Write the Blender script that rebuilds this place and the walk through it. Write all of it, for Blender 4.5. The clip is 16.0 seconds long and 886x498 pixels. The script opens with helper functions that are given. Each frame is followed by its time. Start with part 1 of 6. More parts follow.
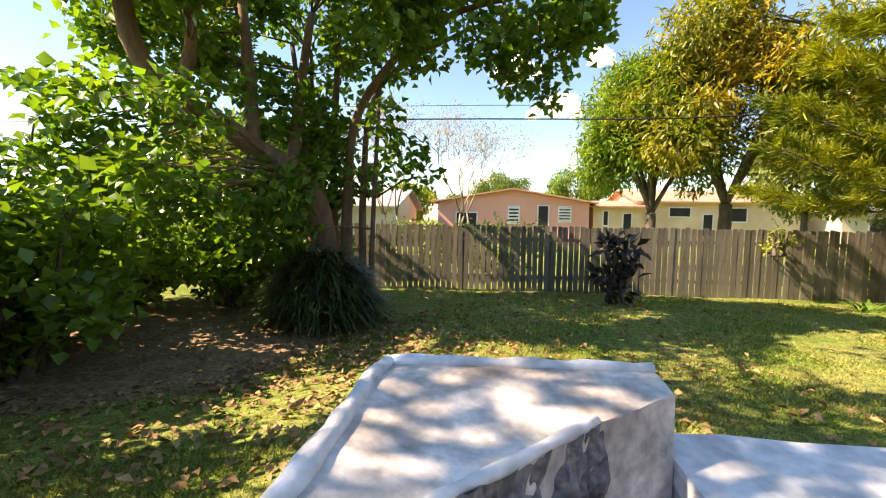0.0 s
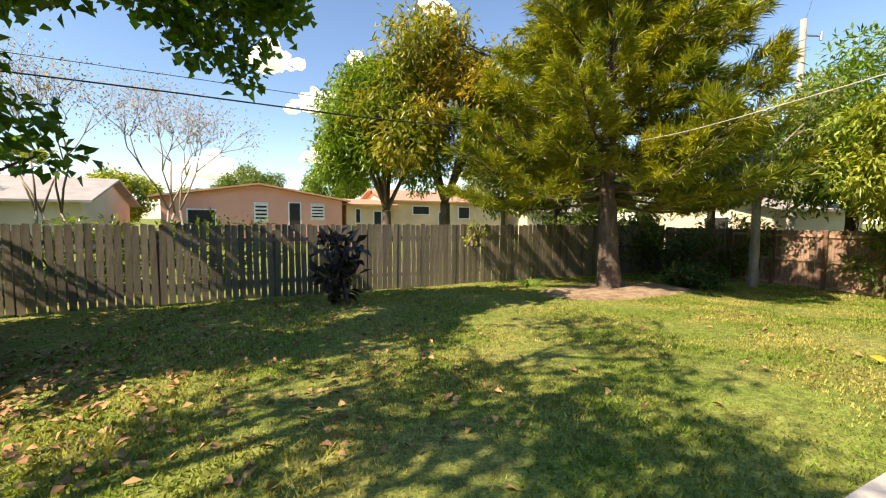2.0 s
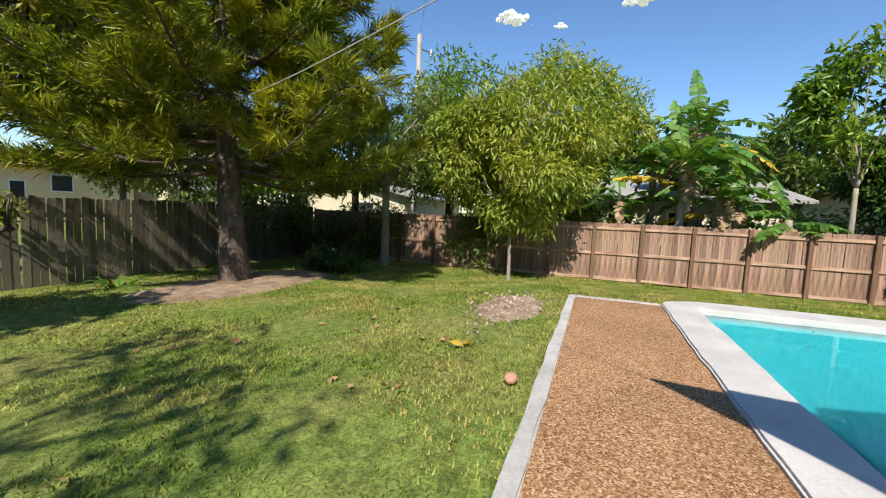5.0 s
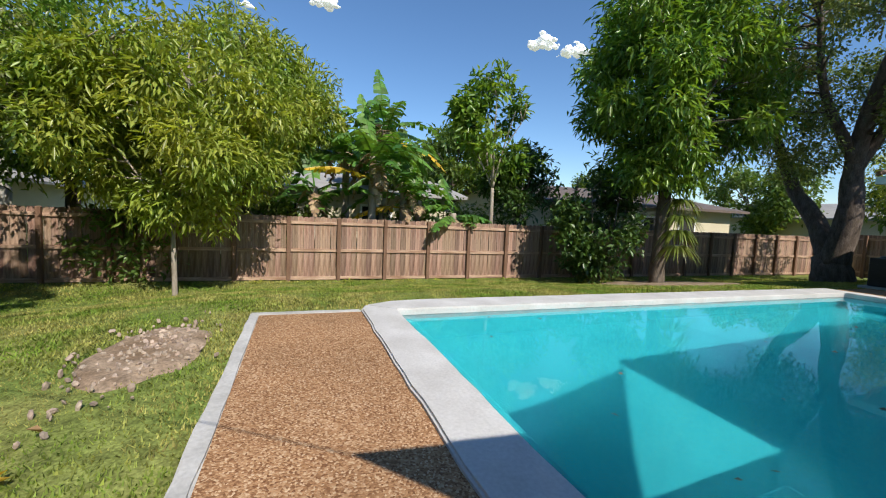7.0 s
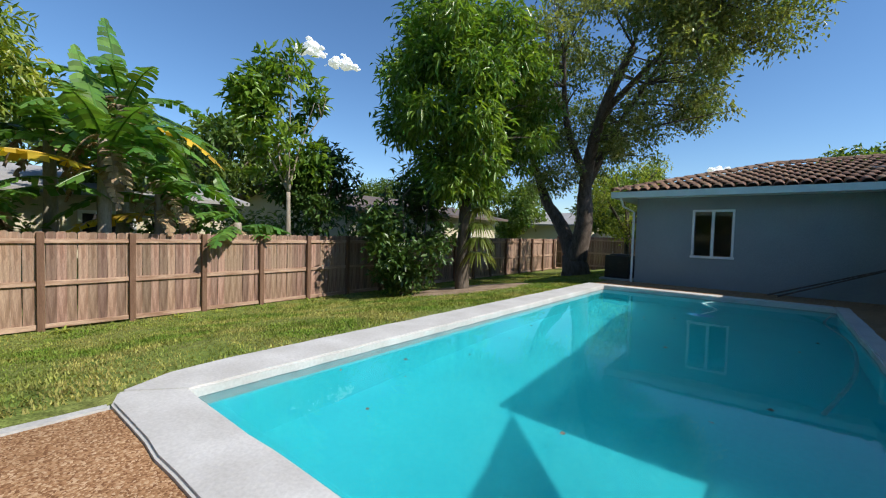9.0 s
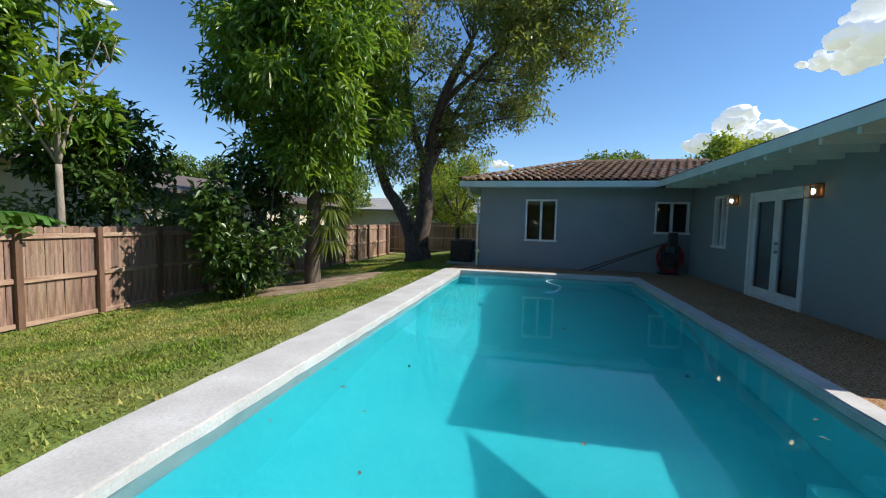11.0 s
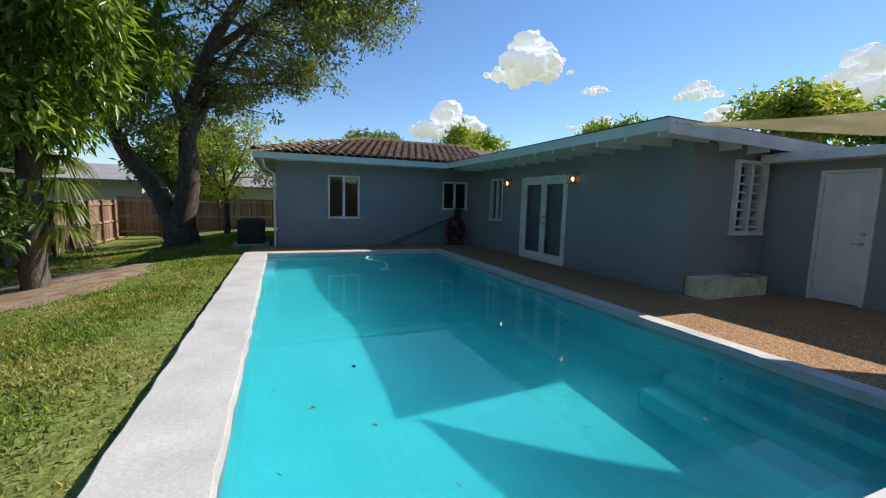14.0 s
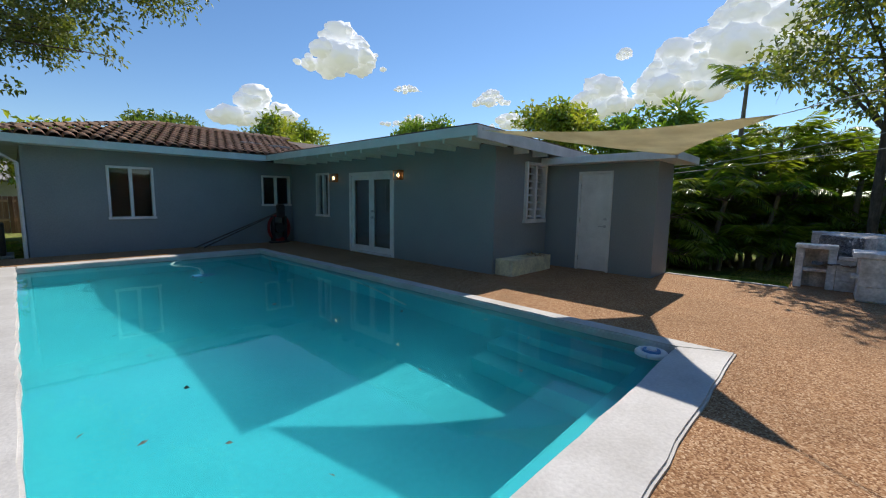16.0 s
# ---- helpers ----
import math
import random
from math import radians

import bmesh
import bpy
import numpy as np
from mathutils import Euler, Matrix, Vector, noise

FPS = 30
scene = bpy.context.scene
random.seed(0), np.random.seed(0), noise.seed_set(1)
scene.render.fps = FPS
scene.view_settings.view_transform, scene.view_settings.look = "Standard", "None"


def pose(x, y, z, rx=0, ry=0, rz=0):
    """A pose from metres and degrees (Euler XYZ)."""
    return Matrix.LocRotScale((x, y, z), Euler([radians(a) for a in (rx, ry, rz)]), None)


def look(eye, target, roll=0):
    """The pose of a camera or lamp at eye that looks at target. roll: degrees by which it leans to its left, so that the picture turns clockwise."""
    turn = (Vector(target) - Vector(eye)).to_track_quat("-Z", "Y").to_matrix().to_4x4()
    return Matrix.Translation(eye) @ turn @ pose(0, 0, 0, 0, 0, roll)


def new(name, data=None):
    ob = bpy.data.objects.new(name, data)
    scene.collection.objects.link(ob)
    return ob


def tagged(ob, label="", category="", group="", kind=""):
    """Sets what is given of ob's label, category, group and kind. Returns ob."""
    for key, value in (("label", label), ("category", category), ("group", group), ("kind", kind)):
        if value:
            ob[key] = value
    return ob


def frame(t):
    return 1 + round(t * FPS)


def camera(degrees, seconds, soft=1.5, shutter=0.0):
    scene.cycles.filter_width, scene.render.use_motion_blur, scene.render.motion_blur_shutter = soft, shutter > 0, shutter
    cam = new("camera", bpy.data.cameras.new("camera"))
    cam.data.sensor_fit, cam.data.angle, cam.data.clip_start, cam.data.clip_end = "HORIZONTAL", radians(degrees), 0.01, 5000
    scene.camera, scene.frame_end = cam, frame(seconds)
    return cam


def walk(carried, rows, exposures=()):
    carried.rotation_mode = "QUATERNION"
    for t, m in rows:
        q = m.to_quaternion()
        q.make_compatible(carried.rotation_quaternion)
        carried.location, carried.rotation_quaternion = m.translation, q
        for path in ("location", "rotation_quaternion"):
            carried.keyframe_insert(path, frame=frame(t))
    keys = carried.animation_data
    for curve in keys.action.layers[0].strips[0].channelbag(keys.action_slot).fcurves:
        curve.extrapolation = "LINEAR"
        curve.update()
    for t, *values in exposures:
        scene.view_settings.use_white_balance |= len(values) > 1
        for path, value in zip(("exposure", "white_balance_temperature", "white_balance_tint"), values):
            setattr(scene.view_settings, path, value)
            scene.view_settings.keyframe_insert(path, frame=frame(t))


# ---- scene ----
cam = camera(95.0, 16.0, soft=1.15)
PATH = [
    (0, (-0.185, 0.180, 1.909), (-0.401, 2.163, 1.761), 0.8),
    (0.5, (0.163, 0.272, 1.909), (0.282, 2.264, 1.778), 0.6),
    (1, (0.448, 0.434, 1.916), (0.863, 2.387, 1.797), 0.5),
    (1.5, (0.7, 0.605, 1.911), (1.365, 2.487, 1.789), 0.5),
    (2, (0.952, 0.699, 1.892), (1.819, 2.495, 1.747), 0.4),
    (2.5, (1.245, 0.708, 1.87), (2.287, 2.406, 1.69), 0.7),
    (3, (1.555, 0.740, 1.853), (2.749, 2.331, 1.641), 1.1),
    (3.2, (1.7, 0.776, 1.852), (2.955, 2.318, 1.635), 1.2),
    (5.3, (3.323, 1.236, 1.789), (5.254, 1.722, 1.609), 2.5),
    (5.5, (3.484, 1.236, 1.79), (5.448, 1.572, 1.613), 2.5),
    (6, (3.917, 1.129, 1.822), (5.909, 1.097, 1.648), 2.6),
    (6.5, (4.289, 1.091, 1.814), (6.247, 0.719, 1.641), 2.7),
    (7, (4.572, 1.027, 1.799), (6.449, 0.354, 1.642), 2.5),
    (7.5, (4.984, 1.018, 1.806), (6.739, 0.068, 1.672), 2.0),
    (8, (5.39, 1.03, 1.819), (7.002, -0.15, 1.719), 1.9),
    (8.5, (5.879, 0.983, 1.816), (7.327, -0.393, 1.73), 1.5),
    (9, (6.303, 0.936, 1.82), (7.574, -0.606, 1.741), 1.6),
    (11.3, (7.942, 0.977, 1.898), (8.259, -0.993, 1.753), 0.8),
    (11.5, (8.078, 0.958, 1.9), (8.297, -1.024, 1.744), 0.5),
    (12, (8.373, 0.941, 1.893), (8.31, -1.046, 1.671), 1.8),
    (12.5, (8.68, 0.95, 1.897), (8.444, -1.023, 1.667), 4.5),
    (13, (9.021, 0.867, 1.904), (8.697, -1.099, 1.723), 4.5),
    (13.5, (9.32, 0.742, 1.916), (8.793, -1.177, 1.721), 2.7),
    (14, (9.515, 0.696, 1.915), (8.773, -1.148, 1.686), 1.5),
    (14.5, (9.6, 0.747, 1.918), (8.627, -0.985, 1.688), 1.7),
    (15, (9.649, 0.792, 1.937), (8.453, -0.795, 1.713), 2.1),
    (15.5, (9.705, 0.771, 1.955), (8.348, -0.68, 1.724), 1.7),
    (16, (9.755, 0.741, 1.947), (8.315, -0.626, 1.705), 0.9),
]
walk(cam, [(t, look(eye, target, roll)) for t, eye, target, roll in PATH],
     [(0, 1.85, 9300, 20), (1.5, 1.5, 9000, 19), (3, 1.15, 7600, 14), (5.5, 0.65, 6750, 11), (9, 0.48, 6450, 10), (12.5, 0.58, 6500, 11), (16, 0.36, 6650, 12)])

SUN_DIR = Vector((1.05, 0.20, -1.0)).normalized()   # the way the sunlight travels
DECK, WATER = 0.51, 0.45

# ---- light ----
world = bpy.data.worlds.new("sky_world")
world.use_nodes = True
scene.world = world
wn = world.node_tree.nodes
sky = wn.new("ShaderNodeTexSky")
sky.sky_type, sky.sun_disc = "NISHITA", False
sky.sun_elevation = math.asin(-SUN_DIR.z)
sky.sun_rotation = math.atan2(-SUN_DIR.x, -SUN_DIR.y)
sky.air_density, sky.dust_density, sky.ozone_density = 1.0, 0.05, 5.0
wn["Background"].inputs["Strength"].default_value = 0.11
rich = wn.new("ShaderNodeHueSaturation")
rich.inputs["Saturation"].default_value = 1.09
world.node_tree.links.new(sky.outputs[0], rich.inputs["Color"])
world.node_tree.links.new(rich.outputs[0], wn["Background"].inputs["Color"])
sun = new("sun", bpy.data.lights.new("sun", "SUN"))
sun.data.energy, sun.data.angle, sun.data.color = 4.0, radians(0.55), (1.0, 0.94, 0.84)
sun.matrix_world = look((-40, 0, 40), Vector((-40, 0, 40)) + SUN_DIR)


# ---- materials ----
def material(name, base, rough=0.7, metal=0.0, grain=0.0, scale=8.0, bump=0.0, bump_scale=60.0, second=None, blotch=0.35,
             island=0.0, obj=0.0, translucent=0.0, spec=0.5, stretch=(1, 1, 1), mid=0.0, mid_scale=6.0):
    """A principled material with large blotches towards `second`, fine grain, relief and random tint for each piece."""
    m = bpy.data.materials.new(name)
    m.use_nodes = True
    n, l = m.node_tree.nodes, m.node_tree.links
    p = n["Principled BSDF"]
    p.inputs["Roughness"].default_value, p.inputs["Metallic"].default_value = rough, metal
    p.inputs["Specular IOR Level"].default_value = spec
    co = n.new("ShaderNodeTexCoord")
    mp = n.new("ShaderNodeMapping")
    mp.inputs["Scale"].default_value = stretch
    l.new(co.outputs["Object"], mp.inputs["Vector"])

    def noise_tex(s, detail=4.0):
        t = n.new("ShaderNodeTexNoise")
        t.inputs["Scale"].default_value, t.inputs["Detail"].default_value = s, detail
        l.new(mp.outputs[0], t.inputs["Vector"])
        return t

    def mix(kind, a, b, fac):
        x = n.new("ShaderNodeMix")
        x.data_type, x.blend_type = "RGBA", kind
        for slot, v in ((6, a), (7, b), (0, fac)):
            if isinstance(v, bpy.types.NodeSocket):
                l.new(v, x.inputs[slot])
            elif slot == 0:
                x.inputs[0].default_value = v
            else:
                x.inputs[slot].default_value = (*v, 1.0)
        return x.outputs[2]

    def ramp(v, lo, hi):
        r = n.new("ShaderNodeMapRange")
        r.inputs[1].default_value, r.inputs[2].default_value = lo, hi
        l.new(v, r.inputs[0])
        return r.outputs[0]

    colour = base
    if second is not None:
        colour = mix("MIX", base, second, ramp(noise_tex(scale).outputs["Fac"], 0.5 - blotch / 2, 0.5 + blotch / 2))
    if island or obj:
        src = n.new("ShaderNodeNewGeometry").outputs["Random Per Island"] if island else n.new("ShaderNodeObjectInfo").outputs["Random"]
        k = island or obj
        h = n.new("ShaderNodeHueSaturation")
        l.new(ramp(src, 0, 1), h.inputs["Value"])
        vr = h.inputs["Value"].links[0].from_node
        vr.inputs[3].default_value, vr.inputs[4].default_value = 1 - k, 1 + k
        wrap = n.new("ShaderNodeMath")
        wrap.operation = "FRACT"
        mul = n.new("ShaderNodeMath")
        mul.operation = "MULTIPLY"
        mul.inputs[1].default_value = 17.3
        l.new(src, mul.inputs[0])
        l.new(mul.outputs[0], wrap.inputs[0])
        hr = ramp(wrap.outputs[0], 0, 1)
        hr.node.inputs[3].default_value, hr.node.inputs[4].default_value = 0.5 - 0.035 * k, 0.5 + 0.035 * k
        l.new(hr, h.inputs["Hue"])
        if isinstance(colour, bpy.types.NodeSocket):
            l.new(colour, h.inputs["Color"])
        else:
            h.inputs["Color"].default_value = (*colour, 1)
        colour = h.outputs[0]
    if mid:
        g = ramp(noise_tex(mid_scale, 5.0).outputs["Fac"], 0.35, 0.65)
        g.node.inputs[3].default_value, g.node.inputs[4].default_value = 1 - mid, 1 + mid
        colour = mix("MULTIPLY", colour, g, 1.0)
    if grain:
        g = ramp(noise_tex(bump_scale, 6.0).outputs["Fac"], 0.3, 0.7)
        g.node.inputs[3].default_value, g.node.inputs[4].default_value = 1 - grain, 1 + grain
        colour = mix("MULTIPLY", colour, g, 1.0)
    if isinstance(colour, bpy.types.NodeSocket):
        l.new(colour, p.inputs["Base Color"])
    else:
        p.inputs["Base Color"].default_value = (*colour, 1)
    if bump:
        b = n.new("ShaderNodeBump")
        b.inputs["Strength"].default_value, b.inputs["Distance"].default_value = bump, 0.01
        l.new(noise_tex(bump_scale, 6.0).outputs["Fac"], b.inputs["Height"])
        l.new(b.outputs[0], p.inputs["Normal"])
    if translucent:
        t = n.new("ShaderNodeBsdfTranslucent")
        s = n.new("ShaderNodeMixShader")
        s.inputs[0].default_value = translucent
        if isinstance(colour, bpy.types.NodeSocket):
            l.new(mix("MULTIPLY", colour, (1.5, 1.45, 0.5), 1.0), t.inputs["Color"])
        else:
            t.inputs["Color"].default_value = (colour[0] * 1.5, colour[1] * 1.45, colour[2] * 0.5, 1)
        l.new(p.outputs[0], s.inputs[1])
        l.new(t.outputs[0], s.inputs[2])
        l.new(s.outputs[0], n["Material Output"].inputs["Surface"])
    return m


def leaf_mat(name, base, second, rough=0.36, translucent=0.4, scale=0.8, island=0.35):
    return material(name, base, rough, second=second, scale=scale, blotch=0.3, island=island, translucent=translucent, spec=0.5)


def pebble_mat():
    """Brown pebble epoxy: small rounded stones, each with its own tint, in a dark joint."""
    m = bpy.data.materials.new("pebble_epoxy")
    m.use_nodes = True
    n, l = m.node_tree.nodes, m.node_tree.links
    p = n["Principled BSDF"]
    p.inputs["Roughness"].default_value = 0.9
    p.inputs["Specular IOR Level"].default_value = 0.15
    co = n.new("ShaderNodeTexCoord")
    v = n.new("ShaderNodeTexVoronoi")
    v.inputs["Scale"].default_value = 85
    r = n.new("ShaderNodeValToRGB")
    e = r.color_ramp.elements
    e[0].position, e[0].color = 0.0, (0.23, 0.105, 0.05, 1)
    e[1].position, e[1].color = 1.0, (0.76, 0.53, 0.33, 1)
    x = e.new(0.5)
    x.color = (0.47, 0.255, 0.125, 1)
    x = e.new(0.8)
    x.color = (0.58, 0.355, 0.195, 1)
    big = n.new("ShaderNodeTexNoise")
    big.inputs["Scale"].default_value, big.inputs["Detail"].default_value = 1.3, 5
    d = n.new("ShaderNodeMix")
    d.data_type, d.blend_type = "RGBA", "MULTIPLY"
    d.inputs[0].default_value = 0.5
    sep = n.new("ShaderNodeSeparateColor")
    b = n.new("ShaderNodeBump")
    b.invert = True
    b.inputs["Strength"].default_value, b.inputs["Distance"].default_value = 0.6, 0.006
    for t in (v, big):
        l.new(co.outputs["Object"], t.inputs["Vector"])
    l.new(v.outputs["Color"], sep.inputs[0])
    l.new(sep.outputs[0], r.inputs[0])
    l.new(r.outputs[0], d.inputs[6])
    l.new(big.outputs["Fac"], d.inputs[7])
    l.new(d.outputs[2], p.inputs["Base Color"])
    l.new(v.outputs["Distance"], b.inputs["Height"])
    l.new(b.outputs[0], p.inputs["Normal"])
    return m


def clear_mat(name, ior, colour, rough=0.0, bump=0.0, bump_scale=3.0):
    m = bpy.data.materials.new(name)
    m.use_nodes = True
    n, l = m.node_tree.nodes, m.node_tree.links
    p = n["Principled BSDF"]
    p.inputs["Base Color"].default_value = (*colour, 1)
    p.inputs["Roughness"].default_value, p.inputs["IOR"].default_value = rough, ior
    p.inputs["Transmission Weight"].default_value = 1.0
    if bump:
        co, t, b = n.new("ShaderNodeTexCoord"), n.new("ShaderNodeTexNoise"), n.new("ShaderNodeBump")
        t.inputs["Scale"].default_value = bump_scale
        b.inputs["Strength"].default_value, b.inputs["Distance"].default_value = bump, 0.02
        l.new(co.outputs["Object"], t.inputs["Vector"])
        l.new(t.outputs["Fac"], b.inputs["Height"])
        l.new(b.outputs[0], p.inputs["Normal"])
    return m


def glow_mat(name, colour, strength):
    m = bpy.data.materials.new(name)
    m.use_nodes = True
    p = m.node_tree.nodes["Principled BSDF"]
    p.inputs["Base Color"].default_value = p.inputs["Emission Color"].default_value = (*colour, 1)
    p.inputs["Emission Strength"].default_value = strength
    return m


M_GRASS = material("lawn_soil", (0.13, 0.19, 0.04), 0.95, grain=0.45, scale=0.9, bump=1.0, bump_scale=45, second=(0.22, 0.225, 0.07), blotch=0.35, spec=0.1, mid=0.3, mid_scale=9)
M_BLADE = material("grass_blade", (0.16, 0.245, 0.037), 0.7, second=(0.36, 0.335, 0.11), scale=1.1, blotch=0.22, mid=0.2, mid_scale=4, island=0.5, translucent=0.35, spec=0.2)
M_SOIL = material("bare_sandy_soil", (0.38, 0.29, 0.21), 0.95, grain=0.3, scale=3, bump=0.6, bump_scale=40, second=(0.21, 0.145, 0.095), spec=0.1, mid=0.25, mid_scale=12)
M_MULCH = material("leaf_mulch", (0.31, 0.21, 0.13), 0.95, grain=0.4, scale=4, bump=1.0, bump_scale=30, second=(0.19, 0.13, 0.08), spec=0.1, mid=0.3, mid_scale=14)
M_PEBBLE = pebble_mat()
M_CONC = material("white_painted_concrete", (0.60, 0.59, 0.575), 0.8, grain=0.08, scale=2.2, bump=0.3, bump_scale=40, second=(0.46, 0.445, 0.425), blotch=0.4)
M_CURB = material("weathered_white_curb", (0.54, 0.53, 0.51), 0.85, grain=0.12, scale=3, bump=0.4, bump_scale=35, second=(0.38, 0.37, 0.35), blotch=0.4)
M_PLASTER = material("aqua_pool_plaster", (0.032, 0.39, 0.45), 0.8, grain=0.05, scale=0.8, bump=0.1, bump_scale=20, second=(0.022, 0.33, 0.40), blotch=0.5, spec=0.1)
# Grey band whose colour is darkened for the shadow under the coping.
M_WATERLINE = material("shade_toned_waterline_band", (0.20, 0.235, 0.24), 0.5, grain=0.15, scale=5, second=(0.13, 0.16, 0.17))
M_WATER = clear_mat("pool_water", 1.33, (0.93, 1.0, 1.0), 0.0, 0.05, 2.2)
M_STUCCO = material("slate_grey_stucco", (0.285, 0.325, 0.343), 0.85, grain=0.10, scale=0.9, bump=0.35, bump_scale=55, second=(0.245, 0.283, 0.30), blotch=0.5, spec=0.25)
M_WHITE = material("white_paint", (0.82, 0.83, 0.82), 0.5, grain=0.04, scale=3, bump=0.05, bump_scale=30, second=(0.68, 0.69, 0.68))
M_SOFFIT = material("pale_grey_green_soffit", (0.70, 0.80, 0.77), 0.6, grain=0.05, scale=2, second=(0.57, 0.69, 0.65))
murk = M_WATER.node_tree.nodes.new("ShaderNodeBsdfTranslucent")
murk.inputs["Color"].default_value = (0.25, 0.80, 0.86, 1)
blend = M_WATER.node_tree.nodes.new("ShaderNodeMixShader")
blend.inputs[0].default_value = 0.27
M_WATER.node_tree.links.new(M_WATER.node_tree.nodes["Principled BSDF"].outputs[0], blend.inputs[1])
M_WATER.node_tree.links.new(murk.outputs[0], blend.inputs[2])
M_WATER.node_tree.links.new(blend.outputs[0], M_WATER.node_tree.nodes["Material Output"].inputs["Surface"])
M_GLASS = clear_mat("window_glass", 1.5, (0.75, 0.8, 0.82))
# Near black in place of indoor dimness, on the house floor and far panes.
M_DARK = material("near_black_unlit_room", (0.035, 0.033, 0.032), 0.9, second=(0.02, 0.02, 0.02), scale=2)
M_TILE = material("clay_barrel_tile", (0.30, 0.15, 0.085), 0.85, grain=0.25, scale=7, bump=0.4, bump_scale=50, second=(0.17, 0.12, 0.09), blotch=0.5, obj=0.3)
M_ROOFDECK = material("brown_flat_roofing", (0.16, 0.12, 0.10), 0.9, grain=0.15, scale=2, bump=0.4, bump_scale=60, second=(0.11, 0.09, 0.08))
M_SAIL = material("beige_shade_cloth", (0.53, 0.50, 0.455), 0.85, mid=0.12, mid_scale=2.5, grain=0.06, scale=2, bump=0.1, bump_scale=300, second=(0.45, 0.41, 0.355), translucent=0.2)
M_GREYWOOD = material("weathered_grey_picket", (0.23, 0.20, 0.15), 0.9, grain=0.25, scale=2.5, bump=0.5, bump_scale=30, second=(0.13, 0.115, 0.085), blotch=0.4, mid=0.2, mid_scale=3, obj=0.3, stretch=(6, 6, 0.5))
M_BROWNWOOD = material("brown_stained_picket", (0.215, 0.118, 0.075), 0.85, grain=0.25, scale=2.0, bump=0.5, bump_scale=30, second=(0.37, 0.265, 0.20), blotch=0.45, mid=0.2, mid_scale=3, obj=0.34, stretch=(6, 6, 0.5))
M_POST = material("dark_brown_fence_post", (0.135, 0.07, 0.042), 0.85, grain=0.2, scale=3, bump=0.4, bump_scale=30, second=(0.19, 0.11, 0.07), stretch=(5, 5, 0.6))
M_RAIL = material("faded_fence_rail", (0.52, 0.36, 0.26), 0.85, grain=0.2, scale=3, bump=0.4, bump_scale=30, second=(0.27, 0.155, 0.10), stretch=(0.6, 0.6, 5))
M_BARK = material("grey_brown_bark", (0.16, 0.13, 0.10), 0.95, grain=0.3, scale=3, bump=1.0, bump_scale=18, second=(0.085, 0.068, 0.052), stretch=(2, 2, 0.6))
M_BARKDARK = material("dark_pine_bark", (0.075, 0.055, 0.042), 0.95, grain=0.35, scale=5, bump=1.0, bump_scale=22, second=(0.15, 0.12, 0.10), stretch=(2, 2, 0.7))
M_BARKPALE = material("pale_smooth_bark", (0.38, 0.33, 0.27), 0.9, grain=0.2, scale=3, bump=0.5, bump_scale=20, second=(0.24, 0.20, 0.16), stretch=(2, 2, 0.6))
M_BARKRED = material("red_brown_limb_bark", (0.27, 0.16, 0.095), 0.9, grain=0.25, scale=3, bump=0.7, bump_scale=18, second=(0.16, 0.095, 0.06), stretch=(2, 2, 0.6))
L_GRAPE = leaf_mat("round_leaf_green", (0.089, 0.203, 0.036), (0.162, 0.292, 0.049))
L_PINE = leaf_mat("pine_needle_green", (0.15, 0.21, 0.03), (0.36, 0.37, 0.045), translucent=0.3)
L_MANGO = leaf_mat("mango_leaf_green", (0.10, 0.20, 0.035), (0.22, 0.33, 0.055), rough=0.3)
L_MANGOY = leaf_mat("yellowing_mango_leaf", (0.108, 0.203, 0.030), (0.365, 0.284, 0.047), scale=0.45)
L_LYCHEE = leaf_mat("light_green_narrow_leaf", (0.20, 0.30, 0.048), (0.37, 0.40, 0.075))
L_OAK = leaf_mat("small_oak_leaf", (0.115, 0.175, 0.055), (0.25, 0.275, 0.10))
L_BANANA = leaf_mat("banana_leaf_green", (0.075, 0.185, 0.038), (0.15, 0.29, 0.055), translucent=0.35)
L_BANANAY = leaf_mat("yellowed_banana_leaf", (0.743, 0.486, 0.041), (0.540, 0.405, 0.068))
L_DEAD = material("dry_brown_leaf", (0.46, 0.34, 0.22), 0.9, grain=0.2, scale=4, second=(0.28, 0.18, 0.10), island=0.3, translucent=0.2)
L_PALM = leaf_mat("palm_frond_green", (0.119, 0.236, 0.037), (0.270, 0.338, 0.051))
L_DARK = leaf_mat("dark_shrub_leaf", (0.047, 0.101, 0.024), (0.074, 0.135, 0.030), translucent=0.25)
L_STRAP = leaf_mat("dark_strap_leaf", (0.038, 0.074, 0.027), (0.068, 0.115, 0.038), translucent=0.2)
L_TI = leaf_mat("dark_purple_leaf", (0.047, 0.035, 0.032), (0.074, 0.047, 0.043), translucent=0.1, rough=0.35)
L_FAR = leaf_mat("far_tree_green", (0.095, 0.169, 0.041), (0.162, 0.223, 0.054))
L_PINKISH = leaf_mat("pale_reddish_leaf", (0.34, 0.25, 0.22), (0.30, 0.27, 0.16))
L_BROMELIAD = leaf_mat("hanging_yellow_green_strap", (0.162, 0.216, 0.047), (0.270, 0.297, 0.068))
M_PINK = material("salmon_pink_stucco", (0.82, 0.42, 0.34), 0.9, grain=0.06, scale=0.6, second=(0.76, 0.37, 0.29), bump=0.2, bump_scale=30)
M_CREAM = material("cream_stucco", (0.85, 0.66, 0.44), 0.9, grain=0.06, scale=0.6, second=(0.68, 0.50, 0.32), bump=0.2, bump_scale=30)
M_CREAM2 = material("pale_cream_stucco", (0.62, 0.56, 0.42), 0.9, grain=0.08, scale=0.6, second=(0.55, 0.49, 0.36), bump=0.2, bump_scale=30)
